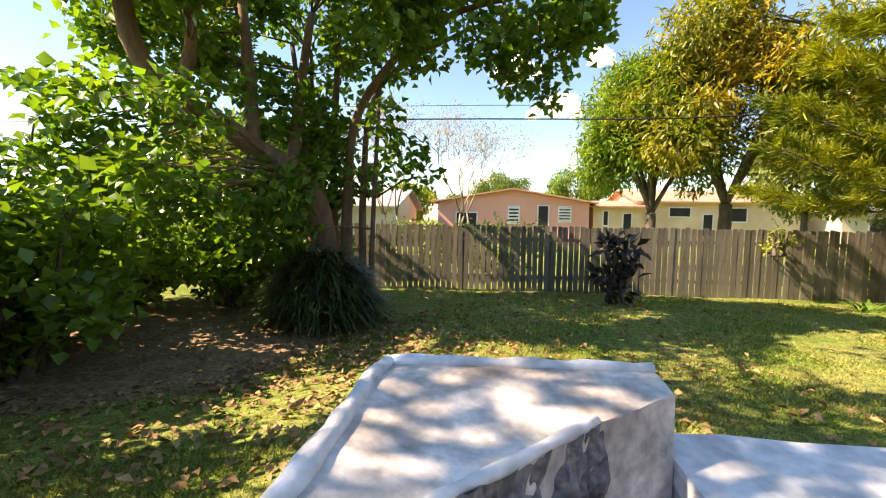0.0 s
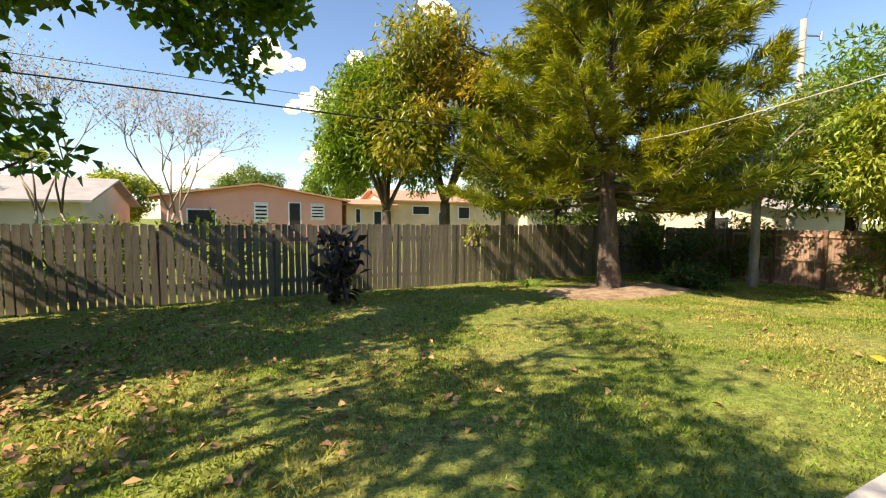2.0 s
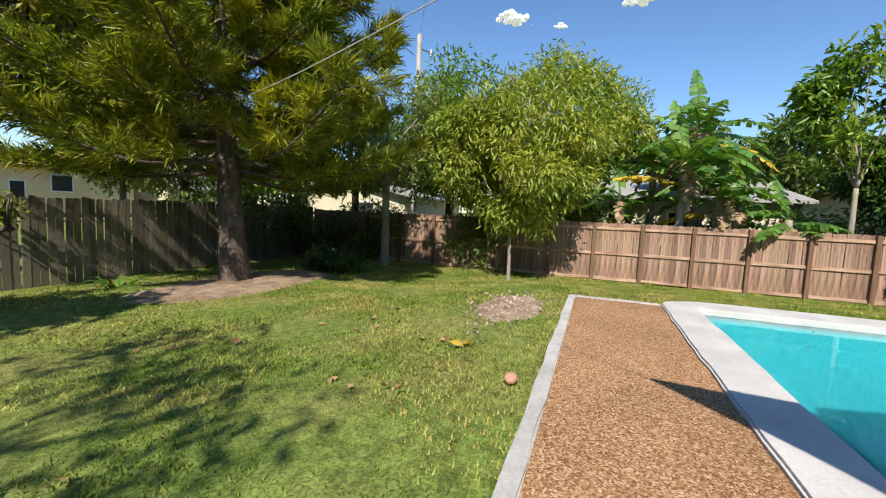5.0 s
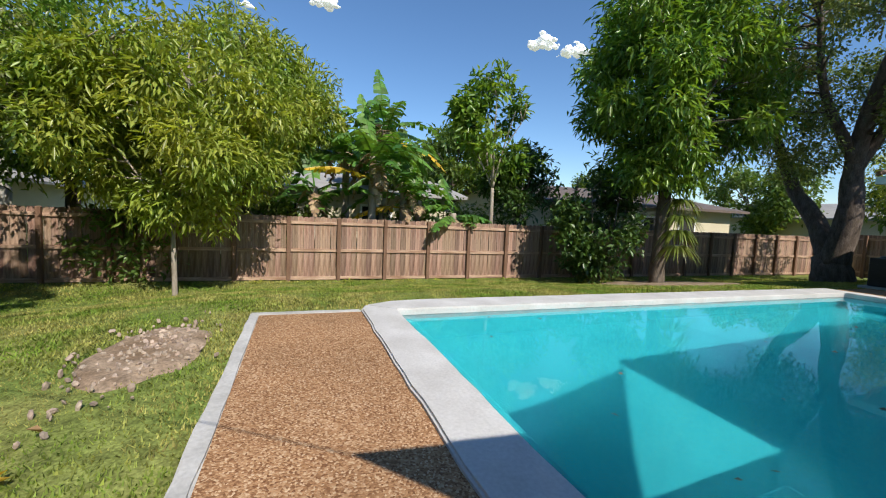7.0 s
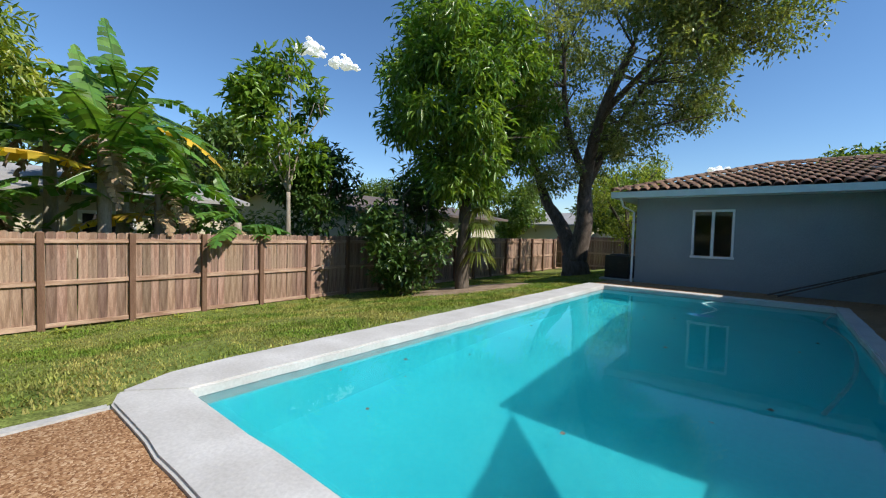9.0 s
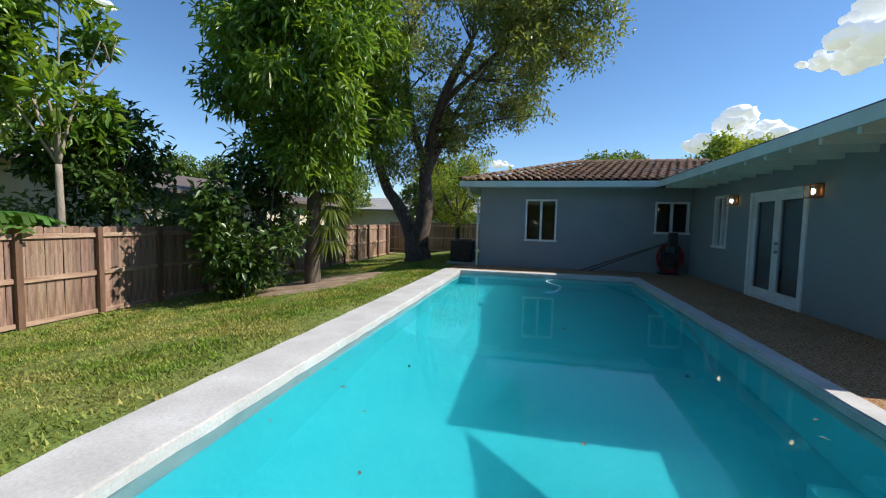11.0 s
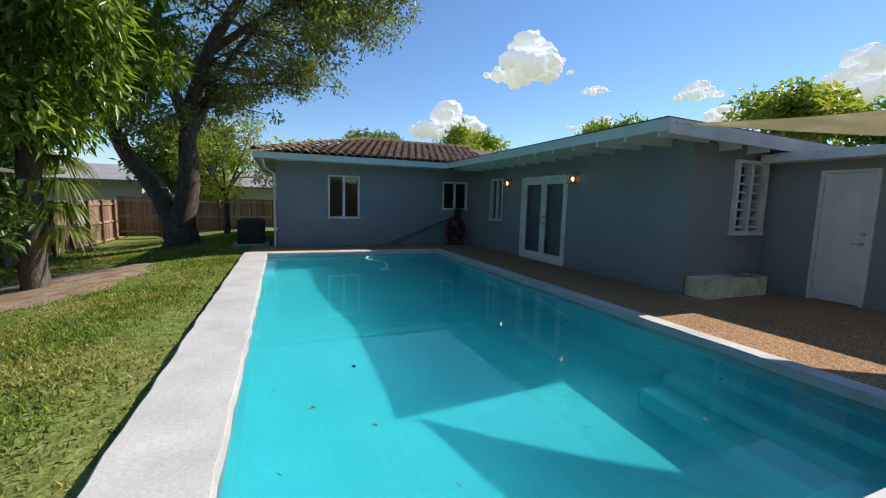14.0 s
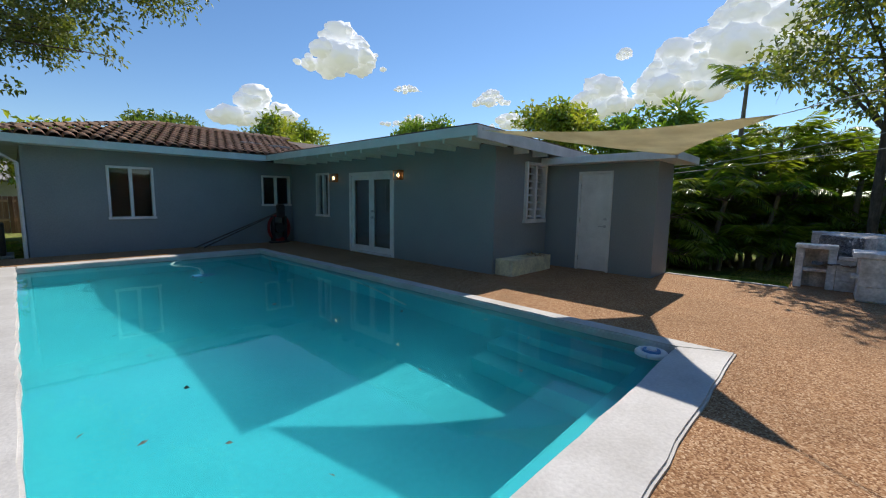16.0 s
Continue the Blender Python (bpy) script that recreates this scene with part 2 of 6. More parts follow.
M_PINKROOF = material("pale_terracotta_roof", (0.55, 0.30, 0.20), 0.9, grain=0.2, scale=1.2, second=(0.42, 0.22, 0.15))
M_GREYROOF = material("grey_shingle_roof", (0.36, 0.35, 0.34), 0.9, grain=0.2, scale=1.2, second=(0.28, 0.27, 0.26))
M_WIRE = material("black_cable", (0.02, 0.02, 0.02), 0.6, second=(0.03, 0.03, 0.03))
M_WIREPALE = material("pale_rope", (0.62, 0.60, 0.55), 0.8, second=(0.5, 0.48, 0.44))
M_POLEWOOD = material("pale_concrete_pole", (0.50, 0.48, 0.44), 0.9, grain=0.15, scale=2, second=(0.40, 0.38, 0.34))
M_METAL = material("brushed_metal", (0.55, 0.56, 0.57), 0.35, 1.0, grain=0.08, scale=6, second=(0.45, 0.46, 0.47))
M_BRASS = material("copper_lantern_metal", (0.42, 0.22, 0.10), 0.4, 1.0, grain=0.1, scale=8, second=(0.30, 0.15, 0.07))
M_BULB = glow_mat("lit_bulb", (1.0, 0.72, 0.36), 3.5)
M_RED = material("red_hose_rubber", (0.36, 0.03, 0.03), 0.5, grain=0.1, scale=6, second=(0.26, 0.02, 0.02))
M_BLACK = material("black_plastic", (0.022, 0.022, 0.024), 0.5, second=(0.035, 0.035, 0.036))
M_BLUE = material("blue_plastic", (0.08, 0.25, 0.50), 0.45, second=(0.06, 0.20, 0.42))
M_PLANTER = material("cream_limestone_block", (0.86, 0.79, 0.54), 0.9, grain=0.15, scale=4, bump=0.5, bump_scale=25, second=(0.62, 0.57, 0.40))
M_BBQ = material("peeling_white_masonry", (0.82, 0.82, 0.83), 0.85, mid=0.16, mid_scale=11, grain=0.15, scale=4, bump=0.6, bump_scale=25, second=(0.64, 0.63, 0.62), blotch=0.3)
M_BBQIN = material("soot_stained_masonry", (0.76, 0.71, 0.67), 0.9, mid=0.25, mid_scale=7, grain=0.25, scale=3.0, bump=0.7, bump_scale=30, second=(0.46, 0.37, 0.31), blotch=0.4)
M_ASH = material("charred_firebox_ash", (0.16, 0.135, 0.125), 0.95, grain=0.5, scale=9, bump=1.0, bump_scale=40, second=(0.30, 0.27, 0.26))
M_CLOUD = material("self_lit_cloud_white", (0.80, 0.80, 0.80), 1.0, scale=0.02, second=(0.80, 0.81, 0.83), spec=0.0)
# Faint glow of its own stands in for sunlight scattered inside the cloud.
M_CLOUD.node_tree.nodes["Principled BSDF"].inputs["Emission Color"].default_value = (0.9, 0.95, 1, 1)
M_CLOUD.node_tree.nodes["Principled BSDF"].inputs["Emission Strength"].default_value = 0.26
M_LEAFLITTER = material("fallen_leaf", (0.42, 0.26, 0.12), 0.85, island=0.45, scale=3, second=(0.28, 0.16, 0.07))
M_ROCK = material("pale_rubble", (0.42, 0.34, 0.27), 0.95, grain=0.2, scale=8, bump=0.6, bump_scale=30, second=(0.28, 0.21, 0.16), island=0.3)


# ---- builders ----
def thing(name, label, category, group="", kind="", at=(0, 0, 0)):
    ob = tagged(new(name), label, category, group, kind)
    ob.empty_display_size = 0.1
    ob.location = at
    return ob


def finish(me, mat, smooth=False):
    me.materials.append(mat)
    if smooth:
        me.polygons.foreach_set("use_smooth", [True] * len(me.polygons))
    return me


def part(name, bm, mat, parent=None, label="", smooth=False):
    """Link a bmesh (or a ready mesh) as one mesh object, as a part of parent; its coordinates are in the world."""
    if isinstance(bm, bmesh.types.BMesh):
        me = bpy.data.meshes.new(name)
        bm.to_mesh(me)
        bm.free()
        finish(me, mat, smooth)
    else:
        me = bm
    ob = new(name, me)
    if parent is not None:
        ob.parent = parent
        ob.matrix_parent_inverse = Matrix.Translation(-Vector(parent.location))
    return tagged(ob, label)


def structure(name, bm, mat, label, category, smooth=False):
    return tagged(part(name, bm, mat, None, label, smooth), "", category, "", "structure")


def box(bm, x0, x1, y0, y1, z0, z1, bevel=0.0, m=None):
    mat = Matrix.Translation(((x0 + x1) / 2, (y0 + y1) / 2, (z0 + z1) / 2)) @ Matrix.Diagonal((abs(x1 - x0), abs(y1 - y0), abs(z1 - z0), 1))
    made = bmesh.ops.create_cube(bm, size=1, matrix=(m @ mat) if m else mat)
    if bevel:
        edges = list({e for v in made["verts"] for e in v.link_edges})
        bmesh.ops.bevel(bm, geom=edges, offset=bevel, segments=2, affect="EDGES", profile=0.6)
    return bm


def boxes(*rows, bevel=0.0):
    bm = bmesh.new()
    for r in rows:
        box(bm, *r, bevel=bevel)
    return bm


def prism(points, z0, z1):
    """An upright prism over a plan outline."""
    bm = bmesh.new()
    low = [bm.verts.new((x, y, z0)) for x, y in points]
    top = [bm.verts.new((x, y, z1)) for x, y in points]
    bm.faces.new(top)
    bm.faces.new(low[::-1])
    for i in range(len(points)):
        j = (i + 1) % len(points)
        bm.faces.new((low[i], low[j], top[j], top[i]))
    bmesh.ops.recalc_face_normals(bm, faces=bm.faces)
    return bm


def tube(bm, pts, radii, sides=8, wobble=0.0, seed=0):
    """A tapered round tube along a line of points, closed at its ends."""
    rng = random.Random(seed)
    pts = [Vector(p) for p in pts]
    rings, prev = [], None
    for i, p in enumerate(pts):
        d = (pts[min(i + 1, len(pts) - 1)] - pts[max(i - 1, 0)]).normalized()
        a = prev - d * prev.dot(d) if prev is not None else d.orthogonal()
        if a.length < 1e-4:
            a = d.orthogonal()
        a.normalize()
        prev = a
        b = d.cross(a)
        ring = []
        for k in range(sides):
            an = 2 * math.pi * k / sides
            r = radii[i] * (1 + wobble * (rng.random() - 0.5))
            ring.append(bm.verts.new(p + (a * math.cos(an) + b * math.sin(an)) * r))
        rings.append(ring)
    for r0, r1 in zip(rings, rings[1:]):
        for k in range(sides):
            bm.faces.new((r0[k], r0[(k + 1) % sides], r1[(k + 1) % sides], r1[k]))
    bm.faces.new(rings[0][::-1])
    bm.faces.new(rings[-1])
    return bm


def curve_points(pts, steps=6):
    """A smooth line through the points."""
    p = [Vector(q) for q in pts]
    out = []
    for i in range(len(p) - 1):
        a, b, c, d = p[max(i - 1, 0)], p[i], p[i + 1], p[min(i + 2, len(p) - 1)]
        for s in range(steps):
            t = s / steps
            out.append(0.5 * (2 * b + (c - a) * t + (2 * a - 5 * b + 4 * c - d) * t * t + (3 * b - a - 3 * c + d) * t ** 3))
    return out + [p[-1]]


def limb(bm, pts, r0, r1, sides=8, seed=0):
    line = curve_points(pts, 5)
    n = len(line) - 1
    tube(bm, line, [r0 + (r1 - r0) * (i / n) ** 0.8 for i in range(n + 1)], sides, 0.18, seed)


def mesh_from(name, verts, faces, mat, smooth=False):
    """A mesh from numpy vertices and equal-sided faces."""
    me = bpy.data.meshes.new(name)
    k = faces.shape[1]
    me.vertices.add(len(verts))
    me.vertices.foreach_set("co", verts.astype(np.float32).ravel())
    me.loops.add(faces.size)
    me.loops.foreach_set("vertex_index", faces.astype(np.int32).ravel())
    me.polygons.add(len(faces))
    me.polygons.foreach_set("loop_start", np.arange(0, faces.size, k, dtype=np.int32))
    me.update(calc_edges=True)
    me.validate()
    return finish(me, mat, smooth)


def leaves(name, centres, length, width, mat, seed, droop=0.3, fold=0.25, spread=1.0, away=None):
    """One mesh of many folded, pointed leaves. away: unit vectors along which the leaves grow."""
    rng = np.random.default_rng(seed)
    n = len(centres)
    d = rng.normal(size=(n, 3)) * spread
    if away is not None:
        d += away
    d[:, 2] -= droop
    d /= np.linalg.norm(d, axis=1, keepdims=True) + 1e-9
    up = rng.normal(size=(n, 3)) * 0.45 + np.array([0, 0, 1.0])
    side = np.cross(d, up)
    side /= np.linalg.norm(side, axis=1, keepdims=True) + 1e-9
    nor = np.cross(side, d)
    ln = length * rng.uniform(0.65, 1.25, (n, 1))
    w = width * rng.uniform(0.7, 1.2, (n, 1)) / 2
    a = centres
    mid = a + d * ln * 0.48
    bend = nor * ln * -0.1
    b = mid + side * w + nor * w * fold * 2
    c = a + d * ln + bend
    e = mid - side * w + nor * w * fold * 2
    v = np.stack([a, b, c, e], 1).reshape(-1, 3)
    i = np.arange(n)[:, None] * 4
    f = np.concatenate([i + np.array([[0, 1, 2]]), i + np.array([[0, 2, 3]])], 1).reshape(-1, 3)
    return mesh_from(name, v, f, mat)


def clump_cloud(clumps, per, seed, shell=0.55):
    """Points inside round clumps (x, y, z, r), thicker to their shells, and the ways out from their middles."""
    rng = np.random.default_rng(seed)
    pts, ways = [], []
    for x, y, z, r in clumps:
        n = max(4, int(per * r * r))
        d = rng.normal(size=(n, 3))
        d /= np.linalg.norm(d, axis=1, keepdims=True)
        rad = r * (shell + (1 - shell) * rng.random((n, 1))) * rng.uniform(0.6, 1.12, (n, 1))
        pts.append(np.array([x, y, z]) + d * rad * np.array([1, 1, 0.8]))
        ways.append(d)
    return np.concatenate(pts), np.concatenate(ways)


def crown_clumps(centre, radii, count, size, seed, low=-1.0):
    """Uneven clumps over an ellipsoid crown."""
    rng = np.random.default_rng(seed)
    out = []
    while len(out) < count:
        d = rng.normal(size=3)
        d /= np.linalg.norm(d)
        if d[2] < low:
            continue
        k = rng.uniform(0.45, 1.0) ** 0.6
        p = np.array(centre) + d * np.array(radii) * k
        out.append((*p, size * rng.uniform(0.45, 1.45)))
    return out


# ---- ground ----
def smooth(a, b, v):
    t = np.clip((v - a) / (b - a), 0, 1)
    return t * t * (3 - 2 * t)


def ground_z(x, y):
    """Height of the lawn: level with the deck's kerb beside it, falling gently to the fences."""
    x, y = np.asarray(x, float), np.asarray(y, float)
    east, west = np.maximum(x - 10.45, 0), np.maximum(0.5 - x, 0)
    north = np.maximum(y - 1.58, 0)
    z = 0.42 - 0.33 * smooth(0, 5, north) - 0.17 * smooth(6.5, 9.8, north) - 0.53 * smooth(0, 5.5, east) - 0.32 * smooth(0, 4, west)
    return np.maximum(z, -0.11)


def build_ground():
    """One sheet that reaches the horizon, open under the deck and pool."""
    fine_x = np.arange(-12, 20.01, 0.4)
    fine_y = np.arange(-22, 16.01, 0.4)
    xs = np.concatenate([[-900, -300, -100, -45, -25, -16], fine_x, [24, 32, 50, 100, 300, 900]])
    ys = np.concatenate([[-900, -300, -100, -50, -30], fine_y, [20, 28, 40, 70, 120, 300, 900]])
    gx, gy = np.meshgrid(xs, ys, indexing="ij")
    z = ground_z(gx, gy)
    inner = (gx > 0.2) & (gx < 10.6) & (gy > -11.6) & (gy < 1.8)
    near = (np.abs(gx) < 30) & (np.abs(gy) < 30) & ~inner
    z = z + np.where(near, 0.02 * np.sin(gx * 2.1 + 1.3 * np.sin(gy)) * np.sin(gy * 1.7), 0)
    v = np.stack([gx, gy, z], -1).reshape(-1, 3)
    nx, ny = len(xs), len(ys)
    i, j = np.meshgrid(np.arange(nx - 1), np.arange(ny - 1), indexing="ij")
    cx, cy = (xs[:-1] + xs[1:]) / 2, (ys[:-1] + ys[1:]) / 2
    keep = ~((cx[i] > 0.8) & (cx[i] < 10.0) & (cy[j] > -11.6) & (cy[j] < 1.2))
    a = (i * ny + j)[keep]
    f = np.stack([a, a + ny, a + ny + 1, a + 1], -1)
    ob = new("ground", mesh_from("ground", v, f, M_GRASS, True))
    return tagged(ob, "mown green lawn, thin and dry in patches", "lawn", "", "structure")


build_ground()


def grass():
    """Short blades over the lawn, thickest near the deck."""
    rng = np.random.default_rng(5)
    n = 1000000
    x = rng.uniform(-7, 16.2, n)
    y = rng.uniform(-18, 11.6, n)
    d = np.hypot(x - np.clip(x, 0, 10.3), y - np.clip(y, -10, 2.0))
    keep = (rng.random(n) < np.clip(1.2 - d / 7, 0.2, 1)) & ~((x > 0.48) & (x < 10.46) & (y > -12.3) & (y < 1.59)) & ~((x < 9.7) & (y < -11.9)) & ~((x < 3.5) & (y < -1.0))
    keep &= np.hypot((x - 9.9) / 2.9, (y - 8.2) / 1.3) > rng.uniform(0.5, 1.1, n)
    keep &= np.hypot((x - 9.0) / 0.95, (y - 2.35) / 0.55) > rng.uniform(0.5, 1.1, n)
    keep &= ~((x < -1.2) & (y > 3) & (rng.random(n) < 0.8))
    keep &= np.hypot((x - 13.4) / 2.3, (y + 9.6) / 3.2) > rng.uniform(0.35, 1.25, n)
    keep &= (x > 11.3) | (x < 10.4) | (y > 0) | (y < -9) | (rng.random(n) < np.clip((x - 10.4) / 0.9, 0.25, 1))
    keep &= ~((x > -0.65) & (x < 1.32) & (y > 0.3) & (y < 1.58))
    x, y = x[keep], y[keep]
    n = len(x)
    z = ground_z(x, y)
    a = np.stack([x, y, z - 0.005], 1)
    an = rng.uniform(0, 2 * np.pi, n)
    far = np.hypot(x - 5, y - 1)
    h = rng.uniform(0.015, 0.042, n) * (1 + 0.03 * far)
    w = rng.uniform(0.005, 0.010, n) * (1 + 0.07 * far)
    side = np.stack([np.cos(an), np.sin(an), np.zeros(n)], 1) * w[:, None]
    tip = a + np.stack([np.sin(an) * h * rng.uniform(-1.2, 1.2, n), np.cos(an) * h * rng.uniform(-1.2, 1.2, n), h], 1)
    v = np.stack([a - side, a + side, tip], 1).reshape(-1, 3)
    f = np.arange(3 * n).reshape(-1, 3)
    ob = new("grass", mesh_from("grass", v, f, M_BLADE))
    tagged(ob, "short green grass blades, yellowing in the sun", "grass", "", "stuff")


grass()


def patch(name, cx, cy, rx, ry, mat, label, category, seed, lift=0.012):
    """A bare, ragged-edged patch lying on the lawn."""
    bm = bmesh.new()
    rng = random.Random(seed)
    rings = []
    for k in range(1, 7):
        ring = []
        for a in range(28):
            t = 2 * math.pi * a / 28
            r = k / 6 * (1 + (0.28 * noise.noise((math.cos(t) * 2, math.sin(t) * 2, seed)) + 0.12 * (rng.random() - 0.5)) * k / 6)
            x, y = cx + rx * r * math.cos(t), cy + ry * r * math.sin(t)
            edge = lift + 0.03 - (0.045 if k == 6 else 0)
            ring.append(bm.verts.new((x, y, float(ground_z(x, y)) + edge + 0.012 * noise.noise((x * 3, y * 3, 0)))))
        rings.append(ring)
    c = bm.verts.new((cx, cy, float(ground_z(cx, cy)) + lift + 0.03))
    for a in range(28):
        bm.faces.new((c, rings[0][a], rings[0][(a + 1) % 28]))
        for r0, r1 in zip(rings, rings[1:]):
            bm.faces.new((r0[a], r1[a], r1[(a + 1) % 28], r0[(a + 1) % 28]))
    return structure(name, bm, mat, label, category, True)


patch("soil_patch", 9.9, 8.25, 2.6, 1.15, M_SOIL, "bare sandy soil under the pine tree", "soil", 3)
patch("soil_patch", 9.0, 2.35, 0.9, 0.48, M_SOIL, "bare patch of pale soil and rubble beside the deck", "soil", 4)
patch("soil_patch", 13.6, -9.3, 1.5, 2.2, M_SOIL, "bare earth round the mango tree", "soil", 5)
patch("soil_patch", -5.6, 6.4, 2.9, 3.0, M_MULCH, "dry earth and leaf litter below the shrubs", "soil", 8)


# ---- deck and pool ----
PX0, PX1, PY0, PY1 = 5.34, 9.85, -10.12, -0.22
structure("deck_floor", prism([(0.62, -12.14), (10.3, -12.14), (10.3, -10.50), (5.15, -10.50), (5.15, 0.20), (9.88, 0.20), (9.88, 1.46), (0.36, 1.46), (0.36, 1.50), (-0.55, 1.50), (-0.55, 0.32), (0.62, 0.32)], 0.0, DECK),
          M_PEBBLE, "brown pebble epoxy pool deck", "deck")


def rough_slab(name, points, z0, z1, mat, label, seed):
    """A slab with a slightly wavering, rounded edge."""
    line = []
    rng = random.Random(seed)
    for i in range(len(points)):
        a, b = Vector(points[i]), Vector(points[(i + 1) % len(points)])
        n = max(1, int((b - a).length / 0.25))
        nrm = Vector((-(b - a).y, (b - a).x)).normalized()
        for s in range(n):
            line.append(a.lerp(b, s / n) + nrm * (rng.random() - 0.5) * 0.022)
    bm = prism([(p.x, p.y) for p in line], z0, z1)
    edges = [e for e in bm.edges if all(abs(v.co.z - z1) < 1e-5 for v in e.verts)]
    bmesh.ops.bevel(bm, geom=edges, offset=0.018, segments=2, affect="EDGES")
    return structure(name, bm, mat, label, "coping" if "coping" in name else "kerb")


rough_slab("kerb_north", [(1.10, 1.45), (9.87, 1.45), (9.87, 0.24), (10.0, 0.22), (10.0, 1.575), (1.10, 1.575)], 0.05, DECK + 0.012, M_CURB, "weathered white concrete kerb along the lawn", 1)
rough_slab("kerb_west", [(0.48, -1.62), (0.62, -1.62), (0.62, 0.32), (0.48, 0.32)], 0.05, DECK + 0.012, M_CURB, "weathered white concrete kerb beyond the deck", 2)
rough_slab("coping_west", [(5.13, -10.5), (PX0 + 0.02, -10.5), (PX0 + 0.02, PY1), (5.13, 0.22)], 0.455, DECK + 0.035, M_CONC, "white painted concrete pool coping", 3)
rough_slab("coping_north", [(5.13, 0.22), (PX0 + 0.02, PY1 - 0.02), (PX1 - 0.02, PY1 - 0.02), (10.12, 0.14), (9.9, 0.23)], 0.455, DECK + 0.038, M_CONC, "white painted concrete pool coping", 4)
rough_slab("coping_east", [(PX1 - 0.02, -10.5), (10.38, -10.5), (10.42, -0.8), (10.34, -0.25), (10.14, 0.13), (PX1 - 0.02, PY1 - 0.02)], 0.455, DECK + 0.035, M_CONC, "broad white concrete pool coping beside the grass", 5)
rough_slab("coping_south", [(PX0 + 0.02, -10.5), (PX1 - 0.02, -10.5), (PX1 - 0.02, PY0 - 0.0), (PX0 + 0.02, PY0)], 0.455, DECK + 0.038, M_CONC, "narrow white concrete pool coping", 6)


def pool():
    bm = bmesh.new()
    T = 0.14
    # shallow by the steps, deeper to the south
    y_lip, z_sh, z_dp = -5.0, -0.70, -1.0
    for x0, x1, y0, y1 in ((PX0 - T, PX0, PY0 - T, PY1 + T), (PX1, PX1 + T, PY0 - T, PY1 + T), (PX0, PX1, PY0 - T, PY0), (PX0, PX1, PY1, PY1 + T)):
        box(bm, x0, x1, y0, y1, -1.6, 0.3)
    prof = [(PY1 + 0.01, z_sh), (y_lip, z_sh), (y_lip - 2.5, z_dp), (PY0 - 0.01, z_dp)]
    top = [[bm.verts.new((x, y, z)) for y, z in prof] for x in (PX0 - 0.01, PX1 + 0.01)]
    low = [[bm.verts.new((x, y, z - 0.2)) for y, z in prof] for x in (PX0 - 0.01, PX1 + 0.01)]
    for k in range(3):
        bm.faces.new((top[0][k], top[0][k + 1], top[1][k + 1], top[1][k]))
        bm.faces.new((low[0][k], low[1][k], low[1][k + 1], low[0][k + 1]))
    bmesh.ops.recalc_face_normals(bm, faces=bm.faces)
    structure("pool_basin", bm, M_PLASTER, "aqua plastered swimming pool basin", "pool")
    band = boxes((PX0, PX0 + 0.012, PY0, PY1, 0.24, 0.453), (PX1 - 0.012, PX1, PY0, PY1, 0.24, 0.453), (PX0 + 0.013, PX1 - 0.013, PY0, PY0 + 0.012, 0.24, 0.453), (PX0 + 0.013, PX1 - 0.013, PY1 - 0.012, PY1, 0.24, 0.453))
    structure("waterline_band", band, M_WATERLINE, "grey band along the pool waterline, darkened for the coping's shade", "pool")
    steps = boxes((PX0, PX1, PY1 - 0.26, PY1, -0.7, 0.22), (PX0, PX0 + 0.3, PY1 - 1.9, PY1 - 0.26, -0.7, 0.12), (PX0 + 0.3, PX0 + 0.6, PY1 - 1.9, PY1 - 0.26, -0.7, -0.12), (PX0 + 0.6, PX0 + 0.9, PY1 - 1.9, PY1 - 0.26, -0.7, -0.36), bevel=0.02)
    structure("pool_steps", steps, M_PLASTER, "aqua underwater pool steps", "steps")
    bm = bmesh.new()
    bmesh.ops.create_grid(bm, x_segments=40, y_segments=80, size=0.5, matrix=Matrix.Translation(((PX0 + PX1) / 2, (PY0 + PY1) / 2, WATER)) @ Matrix.Diagonal((PX1 - PX0 - 0.02, PY1 - PY0 - 0.02, 1, 1)))
    w = structure("pool_water", bm, M_WATER, "clear turquoise pool water with faint ripples", "water", True)
    w.visible_shadow = False


pool()
structure("coping_footing", boxes((10.02, 10.36, -10.4, -0.6, -0.1, 0.454), (9.0, 9.9, -0.07, 0.1, 0.0, 0.454)), M_CURB, "grey concrete footing under the coping", "footing")


# ---- house ----
def wall_boxes(axis, pos, thick, u0, u1, z0, z1, holes):
    """Boxes of a wall along x ('y' wall at y=pos) or along y, leaving out its openings (u0, u1, z0, z1)."""
    us = sorted({u0, u1, *[h[0] for h in holes], *[h[1] for h in holes]})
    bm = bmesh.new()
    for a, b in zip(us, us[1:]):
        mid = (a + b) / 2
        cuts = sorted([(h[2], h[3]) for h in holes if h[0] < mid < h[1]])
        z = z0
        for c0, c1 in [*cuts, (z1, z1)]:
            if c0 > z + 1e-4:
                if axis == "y":
                    box(bm, a, b, pos - thick, pos, z, c0)
                else:
                    box(bm, pos - thick, pos, a, b, z, c0)
            z = c1
    return bm


YA, XB, YC, XD = -12.14, 3.44, -3.92, 1.475
WIN_A, WIN_B, WIN_C = (7.20, 8.16, 1.36, 2.65), (3.50, 4.42, 1.69, 2.61), (-10.55, -9.82, 1.42, 2.66)
FD, JAL, DOOR = (-8.78, -6.90, DECK, 2.62), (1.62, 2.42, 1.53, 2.75), (-3.17, -2.46, DECK, 2.57)
structure("wall_south_wing", wall_boxes("y", YA, 0.2, 3.44, 9.60, 0.3, 3.02, [WIN_A, WIN_B]), M_STUCCO, "slate grey stucco house wall with white windows", "wall")
